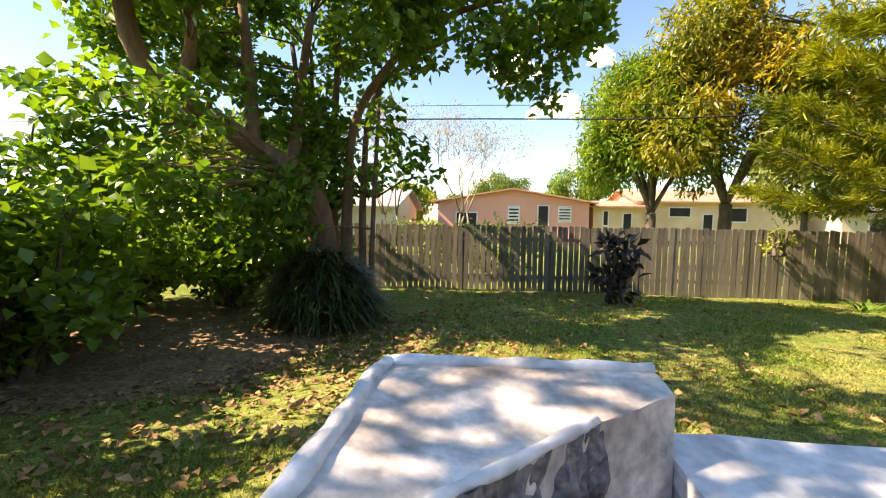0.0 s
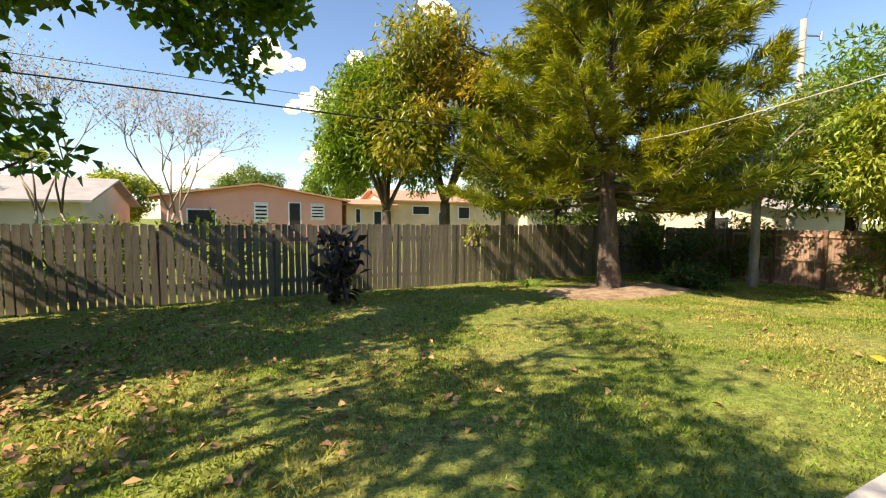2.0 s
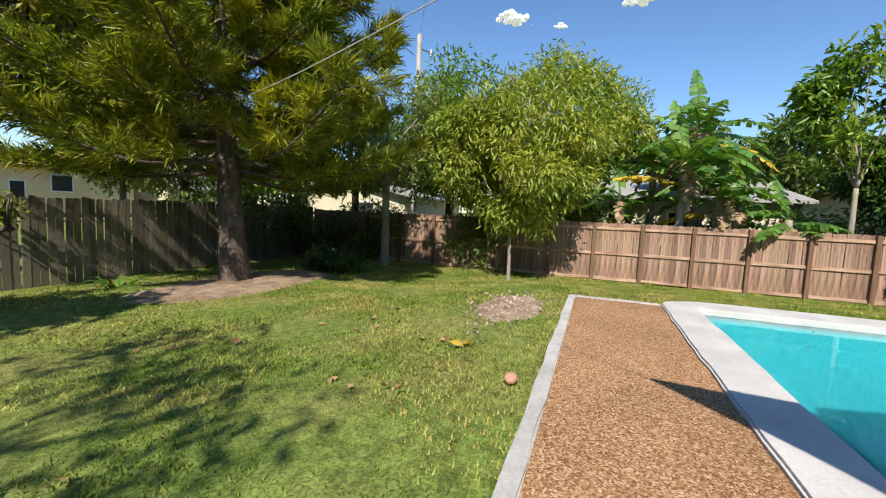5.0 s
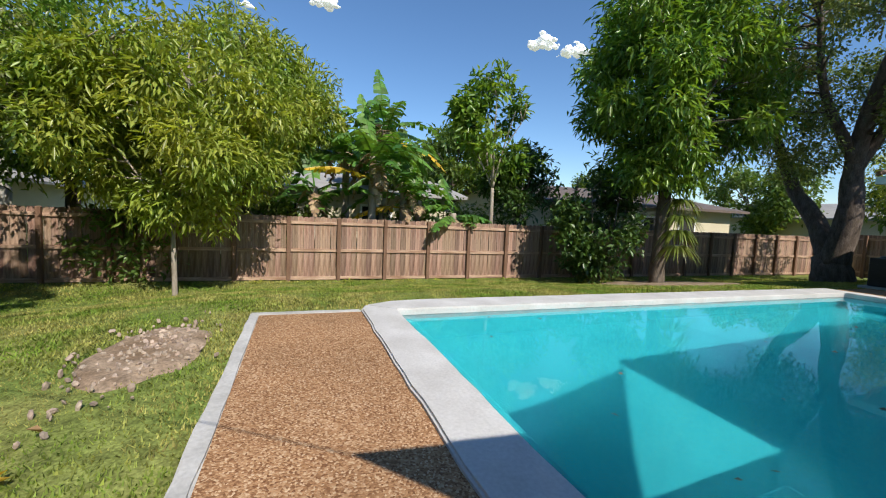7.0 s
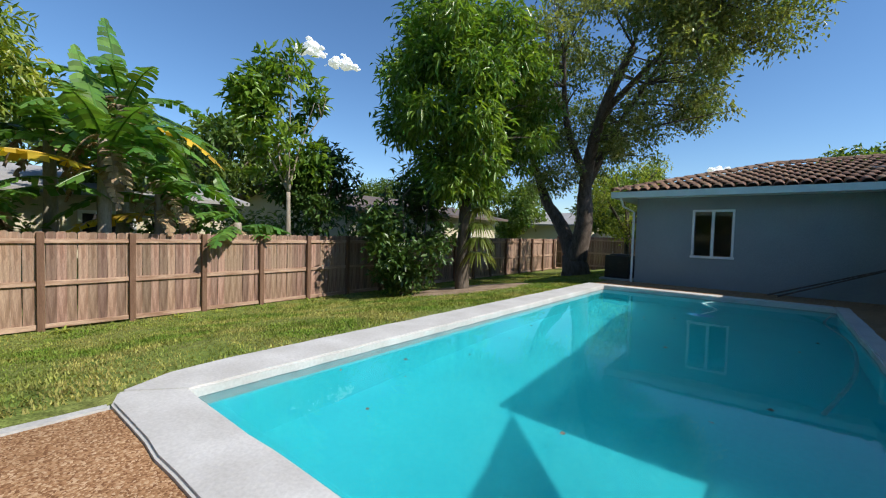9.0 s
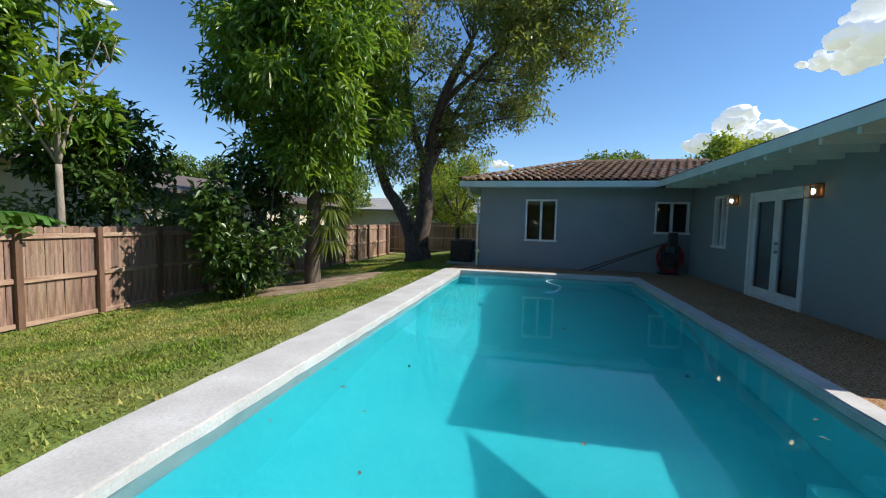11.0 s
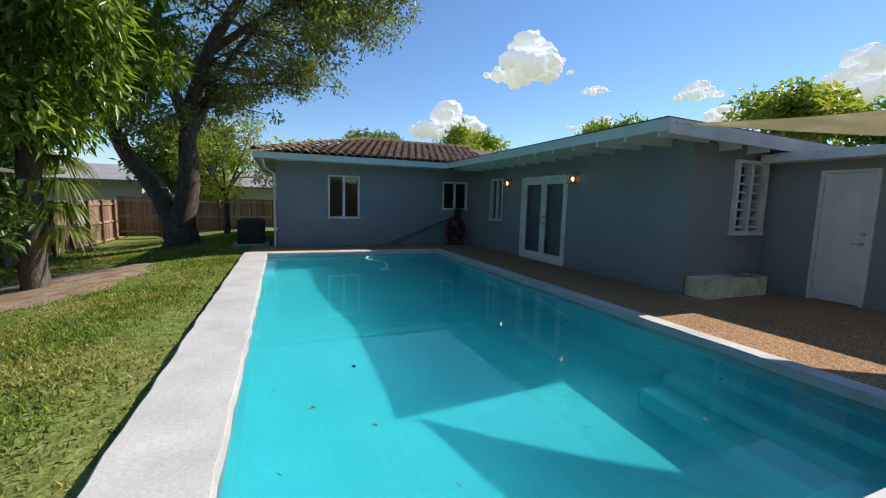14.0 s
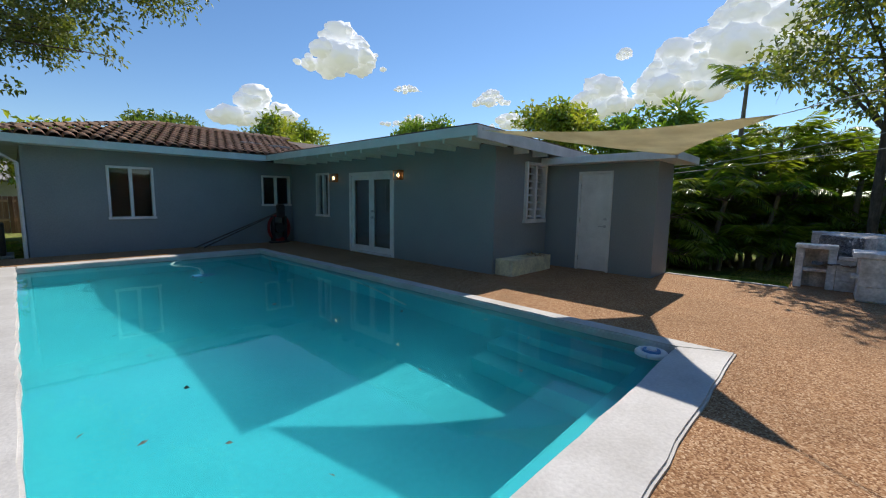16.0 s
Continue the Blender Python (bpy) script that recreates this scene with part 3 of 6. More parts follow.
structure("wall_south_wing_end", wall_boxes("x", 9.60, 0.2, -19.5, YA - 0.2, 0.1, 3.02, []), M_STUCCO, "slate grey stucco gable-side house wall", "wall")
structure("wall_patio", wall_boxes("x", XB, 0.2, YA - 0.2, YC, 0.3, 3.02, [WIN_C, FD]), M_STUCCO, "slate grey stucco wall with glazed double doors", "wall")
structure("wall_north_return", wall_boxes("y", YC, 0.2, XD - 0.05, XB - 0.2, 0.3, 2.98, [JAL]), M_STUCCO, "slate grey stucco return wall with a louvred window", "wall")
structure("wall_return_window", wall_boxes("y", YC, 0.2, -3.0, XD - 0.05, 0.3, 2.9, []), M_STUCCO, "slate grey stucco wall behind the shed", "wall")
structure("wall_shed", wall_boxes("x", XD, 0.15, YC, -1.64, 0.3, 2.72, [DOOR]), M_STUCCO, "slate grey stucco shed wall with a white door", "wall")
structure("wall_shed_north", wall_boxes("y", -1.64, 0.15, 0.50, XD - 0.15, 0.2, 2.72, []), M_STUCCO, "slate grey stucco shed end wall", "wall")
structure("wall_shed_west", wall_boxes("x", 0.65, 0.15, YC, -1.79, 0.2, 2.72, []), M_STUCCO, "slate grey stucco shed back wall", "wall")
structure("wall_back", boxes((-6.0, -5.8, -19.5, -3.9, 0.1, 2.95), (-5.8, 9.4, -19.7, -19.5, 0.1, 2.95), (-5.8, -3.0, -4.1, -3.9, 0.1, 2.95)), M_STUCCO, "slate grey stucco outer house wall", "wall")
# Floor colour is near black to give the rooms their lack of light.
structure("floor_inside", boxes((-5.8, 3.2, -19.5, -4.1, 0.2, 0.5), (3.2, 9.4, -19.5, -12.4, 0.2, 0.5)), M_DARK, "house floor coloured near black for the unlit rooms", "floor")
structure("wall_inside", boxes((-0.4, -0.3, -19.4, -4.2, 0.5, 2.9), (3.3, 9.3, -15.1, -15.0, 0.5, 2.9)), M_CREAM2, "pale partition walls seen through the glass", "wall")


def window(name, axis, pos, hole, panes, label, blind=0.0):
    """A white framed sliding window set into a wall."""
    u0, u1, z0, z1 = hole
    w = thing(name, label, "window", "", "structure")

    def bx(a, b, c, d, depth0, depth1, bevel=0.004):
        bm = bmesh.new()
        if axis == "y":
            box(bm, a, b, pos + depth0, pos + depth1, c, d, bevel)
        else:
            box(bm, pos + depth0, pos + depth1, a, b, c, d, bevel)
        return bm
    f = 0.055
    part("frame_side", bx(u0, u0 + f, z0, z1, -0.11, 0.02), M_WHITE, w)
    part("frame_side", bx(u1 - f, u1, z0, z1, -0.11, 0.02), M_WHITE, w)
    part("frame_head", bx(u0 + f, u1 - f, z1 - f, z1, -0.11, 0.018), M_WHITE, w)
    part("window_sill", bx(u0 - 0.02, u1 + 0.02, z0 - 0.03, z0 + f * 0.6, -0.11, 0.045), M_WHITE, w)
    span = (u1 - u0 - 2 * f) / panes
    for i in range(panes):
        a = u0 + f + i * span
        g = part("pane", bx(a, a + span, z0 + f * 0.6, z1 - f, -0.075 - 0.02 * (i % 2), -0.069 - 0.02 * (i % 2), 0), M_GLASS, w)
        g.visible_shadow = False
        if i:
            part("mullion", bx(a - 0.035, a + 0.035, z0 + f * 0.6, z1 - f, -0.10, -0.01), M_WHITE, w)
    if blind:
        part("blind", bx(u0 + f, u1 - f, z1 - f - blind, z1 - f, -0.16, -0.15, 0), M_CREAM2, w, "pale roller blind partly lowered")
    return w


window("window_1", "y", YA, WIN_A, 2, "white two-pane sliding window in the grey wall", 0.10)
window("window_2", "y", YA, WIN_B, 2, "small white two-pane window near the house corner")
window("window_3", "x", XB, WIN_C, 2, "narrow white sliding window beside the glass doors")


def french_doors():
    u0, u1, z0, z1 = FD
    w = thing("door_1", "white glazed double patio doors, closed", "door", "", "structure")
    x = XB

    def bx(a, b, c, d, d0, d1, bevel=0.004):
        return box(bmesh.new(), x + d0, x + d1, a, b, c, d, bevel)
    part("door_frame", bx(u0, u0 + 0.09, z0, z1, -0.12, 0.025), M_WHITE, w)
    part("door_frame", bx(u1 - 0.09, u1, z0, z1, -0.12, 0.025), M_WHITE, w)
    part("door_frame", bx(u0 + 0.09, u1 - 0.09, z1 - 0.09, z1, -0.12, 0.023), M_WHITE, w)
    part("threshold", bx(u0 + 0.09, u1 - 0.09, z0, z0 + 0.05, -0.12, 0.05), M_WHITE, w)
    mid = (u0 + u1) / 2
    for a, b in ((u0 + 0.09, mid - 0.003), (mid + 0.003, u1 - 0.09)):
        leaf = part("door_leaf", boxes((x - 0.07, x - 0.02, a, a + 0.10, z0 + 0.05, z1 - 0.09), (x - 0.07, x - 0.02, b - 0.10, b, z0 + 0.05, z1 - 0.09),
                                       (x - 0.068, x - 0.022, a + 0.10, b - 0.10, z0 + 0.05, z0 + 0.20), (x - 0.068, x - 0.022, a + 0.10, b - 0.10, z1 - 0.20, z1 - 0.09)), M_WHITE, w, "white door leaf with one tall pane")
        g = part("pane", bx(a + 0.10, b - 0.10, z0 + 0.20, z1 - 0.20, -0.048, -0.042, 0), M_GLASS, leaf)
        g.visible_shadow = False
        # Added grey sheet gives the pane the tone of reflected sky.
        part("blind", bx(a + 0.07, b - 0.07, z0 + 0.12, z1 - 0.15, -0.125, -0.121, 0), M_GREYROOF, leaf, "grey sheet added behind the glass for its dull reflection")
    hx = mid + 0.055
    part("deadbolt", tube(bmesh.new(), [(x - 0.02, hx, 1.62), (x + 0.02, hx, 1.62)], [0.032, 0.028], 14), M_METAL, w, "round metal deadbolt")
    h = tube(bmesh.new(), [(x - 0.02, hx, 1.46), (x + 0.012, hx, 1.46)], [0.032, 0.03], 14)
    tube(h, [(x + 0.01, hx, 1.46), (x + 0.045, hx, 1.46), (x + 0.05, hx + 0.10, 1.46)], [0.01, 0.01, 0.008], 8)
    part("door_handle", h, M_METAL, w, "metal lever handle")


french_doors()


def shed_door():
    u0, u1, z0, z1 = DOOR
    w = thing("door_2", "plain white closed shed door with a lever handle", "door", "", "structure")
    x = XD
    part("door_frame", box(bmesh.new(), x - 0.1, x + 0.03, u0, u0 + 0.05, z0, z1, 0.004), M_WHITE, w)
    part("door_frame", box(bmesh.new(), x - 0.1, x + 0.03, u1 - 0.05, u1, z0, z1, 0.004), M_WHITE, w)
    part("door_frame", box(bmesh.new(), x - 0.1, x + 0.028, u0 + 0.05, u1 - 0.05, z1 - 0.05, z1, 0.004), M_WHITE, w)
    leaf = part("door_leaf", box(bmesh.new(), x - 0.05, x - 0.004, u0 + 0.053, u1 - 0.053, z0 + 0.012, z1 - 0.053, 0.004), M_WHITE, w)
    for z in (z0 + 0.25, z0 + 1.05, z1 - 0.3):
        part("hinge", tube(bmesh.new(), [(x + 0.012, u0 + 0.055, z - 0.05), (x + 0.012, u0 + 0.055, z + 0.05)], [0.012, 0.012], 8), M_METAL, leaf)
    hy = u1 - 0.12
    part("deadbolt", tube(bmesh.new(), [(x - 0.01, hy, 1.60), (x + 0.018, hy, 1.60)], [0.03, 0.026], 14), M_METAL, leaf)
    h = tube(bmesh.new(), [(x - 0.01, hy, 1.45), (x + 0.014, hy, 1.45)], [0.03, 0.028], 14)
    tube(h, [(x + 0.012, hy, 1.45), (x + 0.05, hy, 1.45), (x + 0.055, hy - 0.11, 1.45)], [0.01, 0.01, 0.009], 8)
    part("door_handle", h, M_METAL, leaf)


shed_door()


def louvre_window():
    u0, u1, z0, z1 = JAL
    w = thing("window_4", "white louvred window with open glass slats", "window", "", "structure")
    y = YC
    for a, b, c, d in ((u0, u0 + 0.06, z0, z1), (u1 - 0.06, u1, z0, z1), (u0 + 0.06, u1 - 0.06, z1 - 0.06, z1), (u0 - 0.02, u1 + 0.02, z0 - 0.05, z0 + 0.03)):
        part("window_frame", box(bmesh.new(), a, b, y - 0.12, y + 0.07, c, d, 0.004), M_WHITE, w)
    part("mullion", box(bmesh.new(), (u0 + u1) / 2 - 0.04, (u0 + u1) / 2 + 0.04, y - 0.08, y + 0.05, z0 + 0.03, z1 - 0.06, 0.004), M_WHITE, w)
    n = 8
    for a, b in ((u0 + 0.06, (u0 + u1) / 2 - 0.04), ((u0 + u1) / 2 + 0.04, u1 - 0.06)):
        for i in range(n):
            z = z0 + 0.09 + i * (z1 - z0 - 0.18) / (n - 1)
            part("slat", box(bmesh.new(), a, b, -0.030, 0.030, -0.003, 0.003, m=Matrix.Translation((0, y - 0.02, z)) @ Matrix.Rotation(radians(-38), 4, "X")), M_WHITE, w)


louvre_window()


# ---- roofs ----
EAVE = 3.02
structure("ceiling", boxes((-5.8, 3.22, -12.3, -4.1, 2.90, 2.94), (-5.8, 9.4, -19.5, -12.3, 2.90, 2.94), (0.67, 1.30, -3.98, -1.81, 2.50, 2.54)), M_WHITE, "plain white ceilings", "ceiling")


def hip_roof():
    """Tiled hip roof of the south wing: eave boards, deck, and barrel tiles on the slope to the pool."""
    x0, x1, y0, y1, rise = -6.5, 10.15, -18.9, -11.55, 1.02
    cy, half = (y0 + y1) / 2, (y1 - y0) / 2
    roof = thing("roof_tiled", "low hip roof of weathered brown barrel tiles", "roof", "", "structure", (5, -15, EAVE))
    bm = bmesh.new()
    e = [bm.verts.new(p) for p in ((x0, y0, EAVE + 0.12), (x1, y0, EAVE + 0.12), (x1, y1, EAVE + 0.12), (x0, y1, EAVE + 0.12))]
    r = [bm.verts.new(p) for p in ((x0 + half, cy, EAVE + 0.12 + rise), (x1 - half, cy, EAVE + 0.12 + rise))]
    for f in ((e[0], e[1], r[1], r[0]), (e[2], e[3], r[0], r[1]), (e[1], e[2], r[1]), (e[3], e[0], r[0]), (e[3], e[2], e[1], e[0])):
        bm.faces.new(f)
    bmesh.ops.recalc_face_normals(bm, faces=bm.faces)
    part("roof_deck", bm, M_ROOFDECK, roof)
    part("fascia", boxes((4.5, x1, y1, y1 + 0.03, EAVE - 0.03, EAVE + 0.14), (x1, x1 + 0.03, y0, y1 + 0.03, EAVE - 0.03, EAVE + 0.14)), M_SOFFIT, roof, "pale painted fascia board")
    part("soffit", boxes((4.5, x1, YA, y1, EAVE - 0.02, EAVE + 0.0), (9.6, x1, -19.7, YA, EAVE - 0.02, EAVE + 0.0)), M_SOFFIT, roof)
    # one barrel tile: half-round shell, tapering, in the slope's frame
    slope = math.atan2(rise, half)
    bm = bmesh.new()
    L, W, T = 0.44, 0.12, 0.016
    rows = []
    for s, rad in ((0.0, W), (L, W * 0.82)):
        rows.append([bm.verts.new((rad * math.cos(a), s, rad * 0.8 * math.sin(a))) for a in [math.pi * k / 6 for k in range(7)]])
        rows.append([bm.verts.new(((rad - T) * math.cos(a), s, (rad - T) * 0.8 * math.sin(a))) for a in [math.pi * k / 6 for k in range(7)]])
    for k in range(6):
        bm.faces.new((rows[0][k], rows[0][k + 1], rows[2][k + 1], rows[2][k]))
        bm.faces.new((rows[1][k], rows[0][k], rows[0][k + 1], rows[1][k + 1])[::-1])
    me = bpy.data.meshes.new("roof_tile")
    bm.to_mesh(me)
    bm.free()
    finish(me, M_TILE, True)
    turn = Matrix.Rotation(math.pi, 4, "Z")
    count = 0
    rng = random.Random(3)
    rest = bmesh.new()
    step = 0.37
    nrow = int(math.hypot(half, rise) / step)
    for row in range(nrow):
        d = row * step
        inset = d * math.cos(slope)
        x = x1 - inset - 0.12
        while x > 2.4:
            m = Matrix.Translation((x, y1 + 0.05 - d * math.cos(slope), EAVE + 0.14 + d * math.sin(slope))) @ turn @ Matrix.Rotation(slope, 4, "X") @ Matrix.Rotation((rng.random() - 0.5) * 0.03, 4, "Z")
            if count < 300:
                ob = part("roof_tile", me, M_TILE, roof)
                ob.matrix_parent_inverse = Matrix.Identity(4)
                ob.matrix_basis = Matrix.Translation((-5, 15, -EAVE)) @ m
                count += 1
            else:
                k0 = len(rest.verts)
                rest.from_mesh(me)
                rest.verts.ensure_lookup_table()
                for v in rest.verts[k0:]:
                    v.co = m @ v.co
            x -= 0.245
    if len(rest.verts):
        tagged(part("far_tiles", rest, M_TILE, roof, "", True), kind="stuff")
    # ridge and hip caps
    cap = bpy.data.meshes.new("ridge_cap")
    bm = bmesh.new()
    ring = [[bm.verts.new((s, 0.13 * math.cos(a) * w, 0.11 * math.sin(a) * w)) for a in [math.pi * k / 6 for k in range(7)]] for s, w in ((0, 1.0), (0.36, 0.8))]
    for k in range(6):
        bm.faces.new((ring[0][k], ring[0][k + 1], ring[1][k + 1], ring[1][k])[::-1])
    bm.to_mesh(cap)
    bm.free()
    finish(cap, M_TILE, True)
    a, b, c = Vector((x1, y1, EAVE + 0.17)), Vector((x1 - half, cy, EAVE + 0.17 + rise)), Vector((2.0, cy, EAVE + 0.17 + rise))
    for p, q in ((a, b), (b, c)):
        n = int((q - p).length / 0.33)
        quat = (q - p).to_track_quat("X", "Z").to_matrix().to_4x4()
        for i in range(n):
            ob = part("ridge_cap", cap, M_TILE, roof)
            ob.matrix_parent_inverse = Matrix.Identity(4)
            ob.matrix_basis = Matrix.Translation((-5, 15, -EAVE)) @ Matrix.Translation(p.lerp(q, i / n)) @ quat
    part("gutter_pipe", tube(bmesh.new(), [(9.95, -11.7, EAVE - 0.03), (9.9, -11.8, 2.75), (9.66, -12.05, 2.6), (9.66, -12.05, 0.25)], [0.035] * 4, 8), M_WHITE, roof, "white downpipe at the house corner")


hip_roof()


def flat_roof():
    """Low flat roof over the patio wing, with deep overhang, fascia and rafter tails."""
    roof = thing("roof_flat", "low roof with a pale painted fascia and rafters", "roof", "", "structure")
    xe, yn = 4.45, -3.58
    bm = bmesh.new()
    # nearly flat, falling away from the patio
    pts = [(xe, -13.4, 3.20), (xe, yn, 3.20), (-6.2, yn, 2.95), (-6.2, -13.4, 2.95)]
    top = [bm.verts.new(p) for p in pts]
    low = [bm.verts.new((x, y, z - 0.1)) for x, y, z in pts]
    bm.faces.new(top)
    bm.faces.new(low[::-1])
    for i in range(4):
        bm.faces.new((low[i], low[(i + 1) % 4], top[(i + 1) % 4], top[i]))
    bmesh.ops.recalc_face_normals(bm, faces=bm.faces)
    part("roof_sheet", bm, M_ROOFDECK, roof, "brown rolled roofing")
    part("fascia", boxes((xe, xe + 0.035, -11.6, yn + 0.035, 3.0, 3.17), bevel=0.004), M_SOFFIT, roof, "pale green-grey painted fascia")
    sl = math.atan2(0.25, 10.7)
    part("rake_board", box(bmesh.new(), -10.6, 0.0, 0.0, 0.035, -0.06, 0.15, 0.004, Matrix.Translation((xe, yn, 3.02)) @ Matrix.Rotation(-sl, 4, "Y")), M_WHITE, roof, "white rake board")
    part("soffit", box(bmesh.new(), XB, xe, -11.6, yn, 3.075, 3.095), M_SOFFIT, roof)
    part("soffit", box(bmesh.new(), 0.5, XB, YC, yn, 3.0, 3.02), M_SOFFIT, roof)
    y = -11.2
    while y < -3.6:
        part("rafter", box(bmesh.new(), XB - 0.05, xe - 0.02, y, y + 0.06, 2.93, 3.075, 0.004), M_SOFFIT, roof)
        y += 0.62
    for x in (2.8, 2.1, 1.4, 0.7):
        part("rafter", box(bmesh.new(), x, x + 0.06, YC - 0.02, yn - 0.02, 2.86, 3.0, 0.004), M_WHITE, roof)
    # Two skylights, simplified to shallow domes in plain grey.
    part("skylight_dome", dome(4.35, -13.3, 3.66, 0.34), M_GREYROOF, roof, "low grey skylight on the roof")
    part("skylight_dome", dome(3.5, -13.1, 3.62, 0.34), M_GREYROOF, roof, "low grey skylight on the roof")


def dome(x, y, z, r):
    bm = bmesh.new()
    bmesh.ops.create_uvsphere(bm, u_segments=16, v_segments=8, radius=r, matrix=Matrix.Translation((x, y, z)) @ Matrix.Diagonal((1, 1, 0.14, 1)))
    box(bm, x - r, x + r, y - r, y + r, z - 0.25, z + 0.02, 0.01)
    return bm


flat_roof()


def shed_roof():
    roof = thing("roof_shed", "thin white-edged flat shed roof", "roof", "", "structure")
    part("roof_sheet", box(bmesh.new(), 0.18, 1.82, YC + 0.04, -1.30, 2.80, 2.86), M_ROOFDECK, roof)
    part("fascia", boxes((1.82, 1.85, YC + 0.04, -1.30, 2.72, 2.86), (0.18, 1.85, -1.30, -1.27, 2.72, 2.86), bevel=0.004), M_WHITE, roof, "white fascia board")
    part("soffit", box(bmesh.new(), 0.18, 1.82, YC + 0.04, -1.30, 2.725, 2.745), M_WHITE, roof)


shed_roof()


def shade_sail():
    """Triangular cloth with hollowed edges, hung from the eaves and a long rope to the pine."""
    a, b, c = Vector((4.38, -3.50, 3.08)), Vector((1.87, -1.26, 2.76)), Vector((4.20, 0.28, 2.88))
    sail = thing("shade_sail", "beige triangular shade sail stretched between roof corners", "shade sail")
    bm = bmesh.new()
    n = 16
    grid = {}
    mid = (a + b + c) / 3
    for i in range(n + 1):
        for j in range(n + 1 - i):
            u, v = i / n, j / n
            w = 1 - u - v
            p = a * w + b * u + c * v
            pull = 0.62 * w * u * (1 - v) ** 4 + 0.62 * u * v * (1 - w) ** 4 + 0.95 * v * w * (1 - u) ** 4
            q = p.lerp(mid, pull)
            q.z -= 0.25 * (u * v + v * w + w * u) * 0.8
            grid[i, j] = bm.verts.new(q)
    for i in range(n):
        for j in range(n - i):
            bm.faces.new((grid[i, j], grid[i + 1, j], grid[i, j + 1]))
            if j < n - i - 1:
                bm.faces.new((grid[i + 1, j], grid[i + 1, j + 1], grid[i, j + 1]))
    bmesh.ops.solidify(bm, geom=bm.faces, thickness=0.004)
    part("cloth", bm, M_SAIL, sail, "", True)
    part("ring", tube(bmesh.new(), [b + Vector((0.0, 0.0, 0)), b + Vector((-0.1, -0.02, -0.02))], [0.025, 0.02], 8), M_METAL, sail)
    part("rope", tube(bmesh.new(), curve_points([c, (6.8, 4.4, 3.22), (9.40, 8.25, 3.8)], 6), [0.005] * 13, 6), M_WIREPALE, sail, "pale tie rope")
    part("rope", tube(bmesh.new(), [a, (4.45, -3.45, 3.1)], [0.008, 0.008], 6), M_WIREPALE, sail)


shade_sail()


# ---- fences ----
def picket_mesh(name, w, h, t, mat, seed):
    """A worn board with clipped or uneven top and slight bow."""
    rng = random.Random(seed)
    bm = bmesh.new()
    c = 0.028
    xs = [(-w / 2, h - c * rng.uniform(0.2, 1.4)), (-w / 2 + c, h), (w / 2 - c, h - 0.01 * rng.random()), (w / 2, h - c * rng.uniform(0.2, 1.4))]
    bow = rng.uniform(-0.01, 0.01)
    front, back = [], []
    outline = [(-w / 2, 0.0), (w / 2, 0.0), (w / 2 + bow, h * 0.5), (xs[3][0], xs[3][1]), (xs[2][0], xs[2][1]), (xs[1][0], xs[1][1]), (xs[0][0], xs[0][1]), (-w / 2 + bow, h * 0.5)]
    front = [bm.verts.new((x, -t / 2, z)) for x, z in outline]
    back = [bm.verts.new((x, t / 2, z)) for x, z in outline]
    bm.faces.new(front)
    bm.faces.new(back[::-1])
    for i in range(8):
        j = (i + 1) % 8
        bm.faces.new((front[j], front[i], back[i], back[j]))
    bmesh.ops.recalc_face_normals(bm, faces=bm.faces)
    me = bpy.data.meshes.new(name)
    bm.to_mesh(me)
    bm.free()
    return finish(me, mat)


def place(name, me, parent, m):
    ob = new(name, me)
    ob.parent = parent
    ob.matrix_parent_inverse = Matrix.Translation(-Vector(parent.location))
    ob.matrix_basis = m
    return ob


NY, EX = 11.60, 16.24


def north_fence():
    f = thing("fence_north", "old weathered grey wooden picket fence with gaps", "fence", "", "structure")
    rng = random.Random(11)
    meshes = [picket_mesh("picket", 0.128, 1.82, 0.018, M_GREYWOOD, s) for s in range(8)]
    x = -11.0
    while x < EX - 0.1:
        gap = 0.024 if x < 2.0 else 0.008
        m = Matrix.Translation((x, NY + rng.uniform(-0.006, 0.006), -0.08 + rng.uniform(-0.025, 0.03))) @ Matrix.Rotation(rng.uniform(-0.012, 0.012), 4, "Y")
        place("picket", rng.choice(meshes), f, m)
        x += 0.132 + gap + rng.uniform(0, 0.008)
    for z in (0.28, 1.32):
        part("rail", box(bmesh.new(), -11.0, EX, NY + 0.015, NY + 0.055, z, z + 0.09, 0.004), M_GREYWOOD, f)
    x = -10.5
    while x < EX:
        part("post", box(bmesh.new(), x, x + 0.09, NY + 0.056, NY + 0.145, -0.15, 1.6, 0.006), M_GREYWOOD, f)
        x += 2.4


def east_fence():
    f = thing("fence_east", "brown wooden board fence with dark posts", "fence", "", "structure")
    rng = random.Random(12)
    meshes = [picket_mesh("picket", 0.14, 1.74, 0.016, M_BROWNWOOD, s + 20) for s in range(8)]
    y = -22.0
    rot = Matrix.Rotation(radians(90), 4, "Z")
    while y < NY:
        m = Matrix.Translation((EX + 0.055, y, -0.09 + rng.uniform(-0.012, 0.012))) @ rot @ Matrix.Rotation(rng.uniform(-0.006, 0.006), 4, "Y")
        place("picket", rng.choice(meshes), f, m)
        y += 0.1435
    posts = [-0.05 + 1.315 * k for k in range(-17, 9)]
    for y in posts:
        part("post", box(bmesh.new(), EX - 0.055, EX + 0.035, y - 0.05, y + 0.05, -0.18, 1.64, 0.006), M_POST, f)
        for z in (-0.08, 0.69, 1.44):
            part("rail", box(bmesh.new(), EX + 0.004, EX + 0.043, y + 0.052, y + 1.258, z + rng.uniform(-0.01, 0.01), z + 0.085, 0.004), M_RAIL, f)


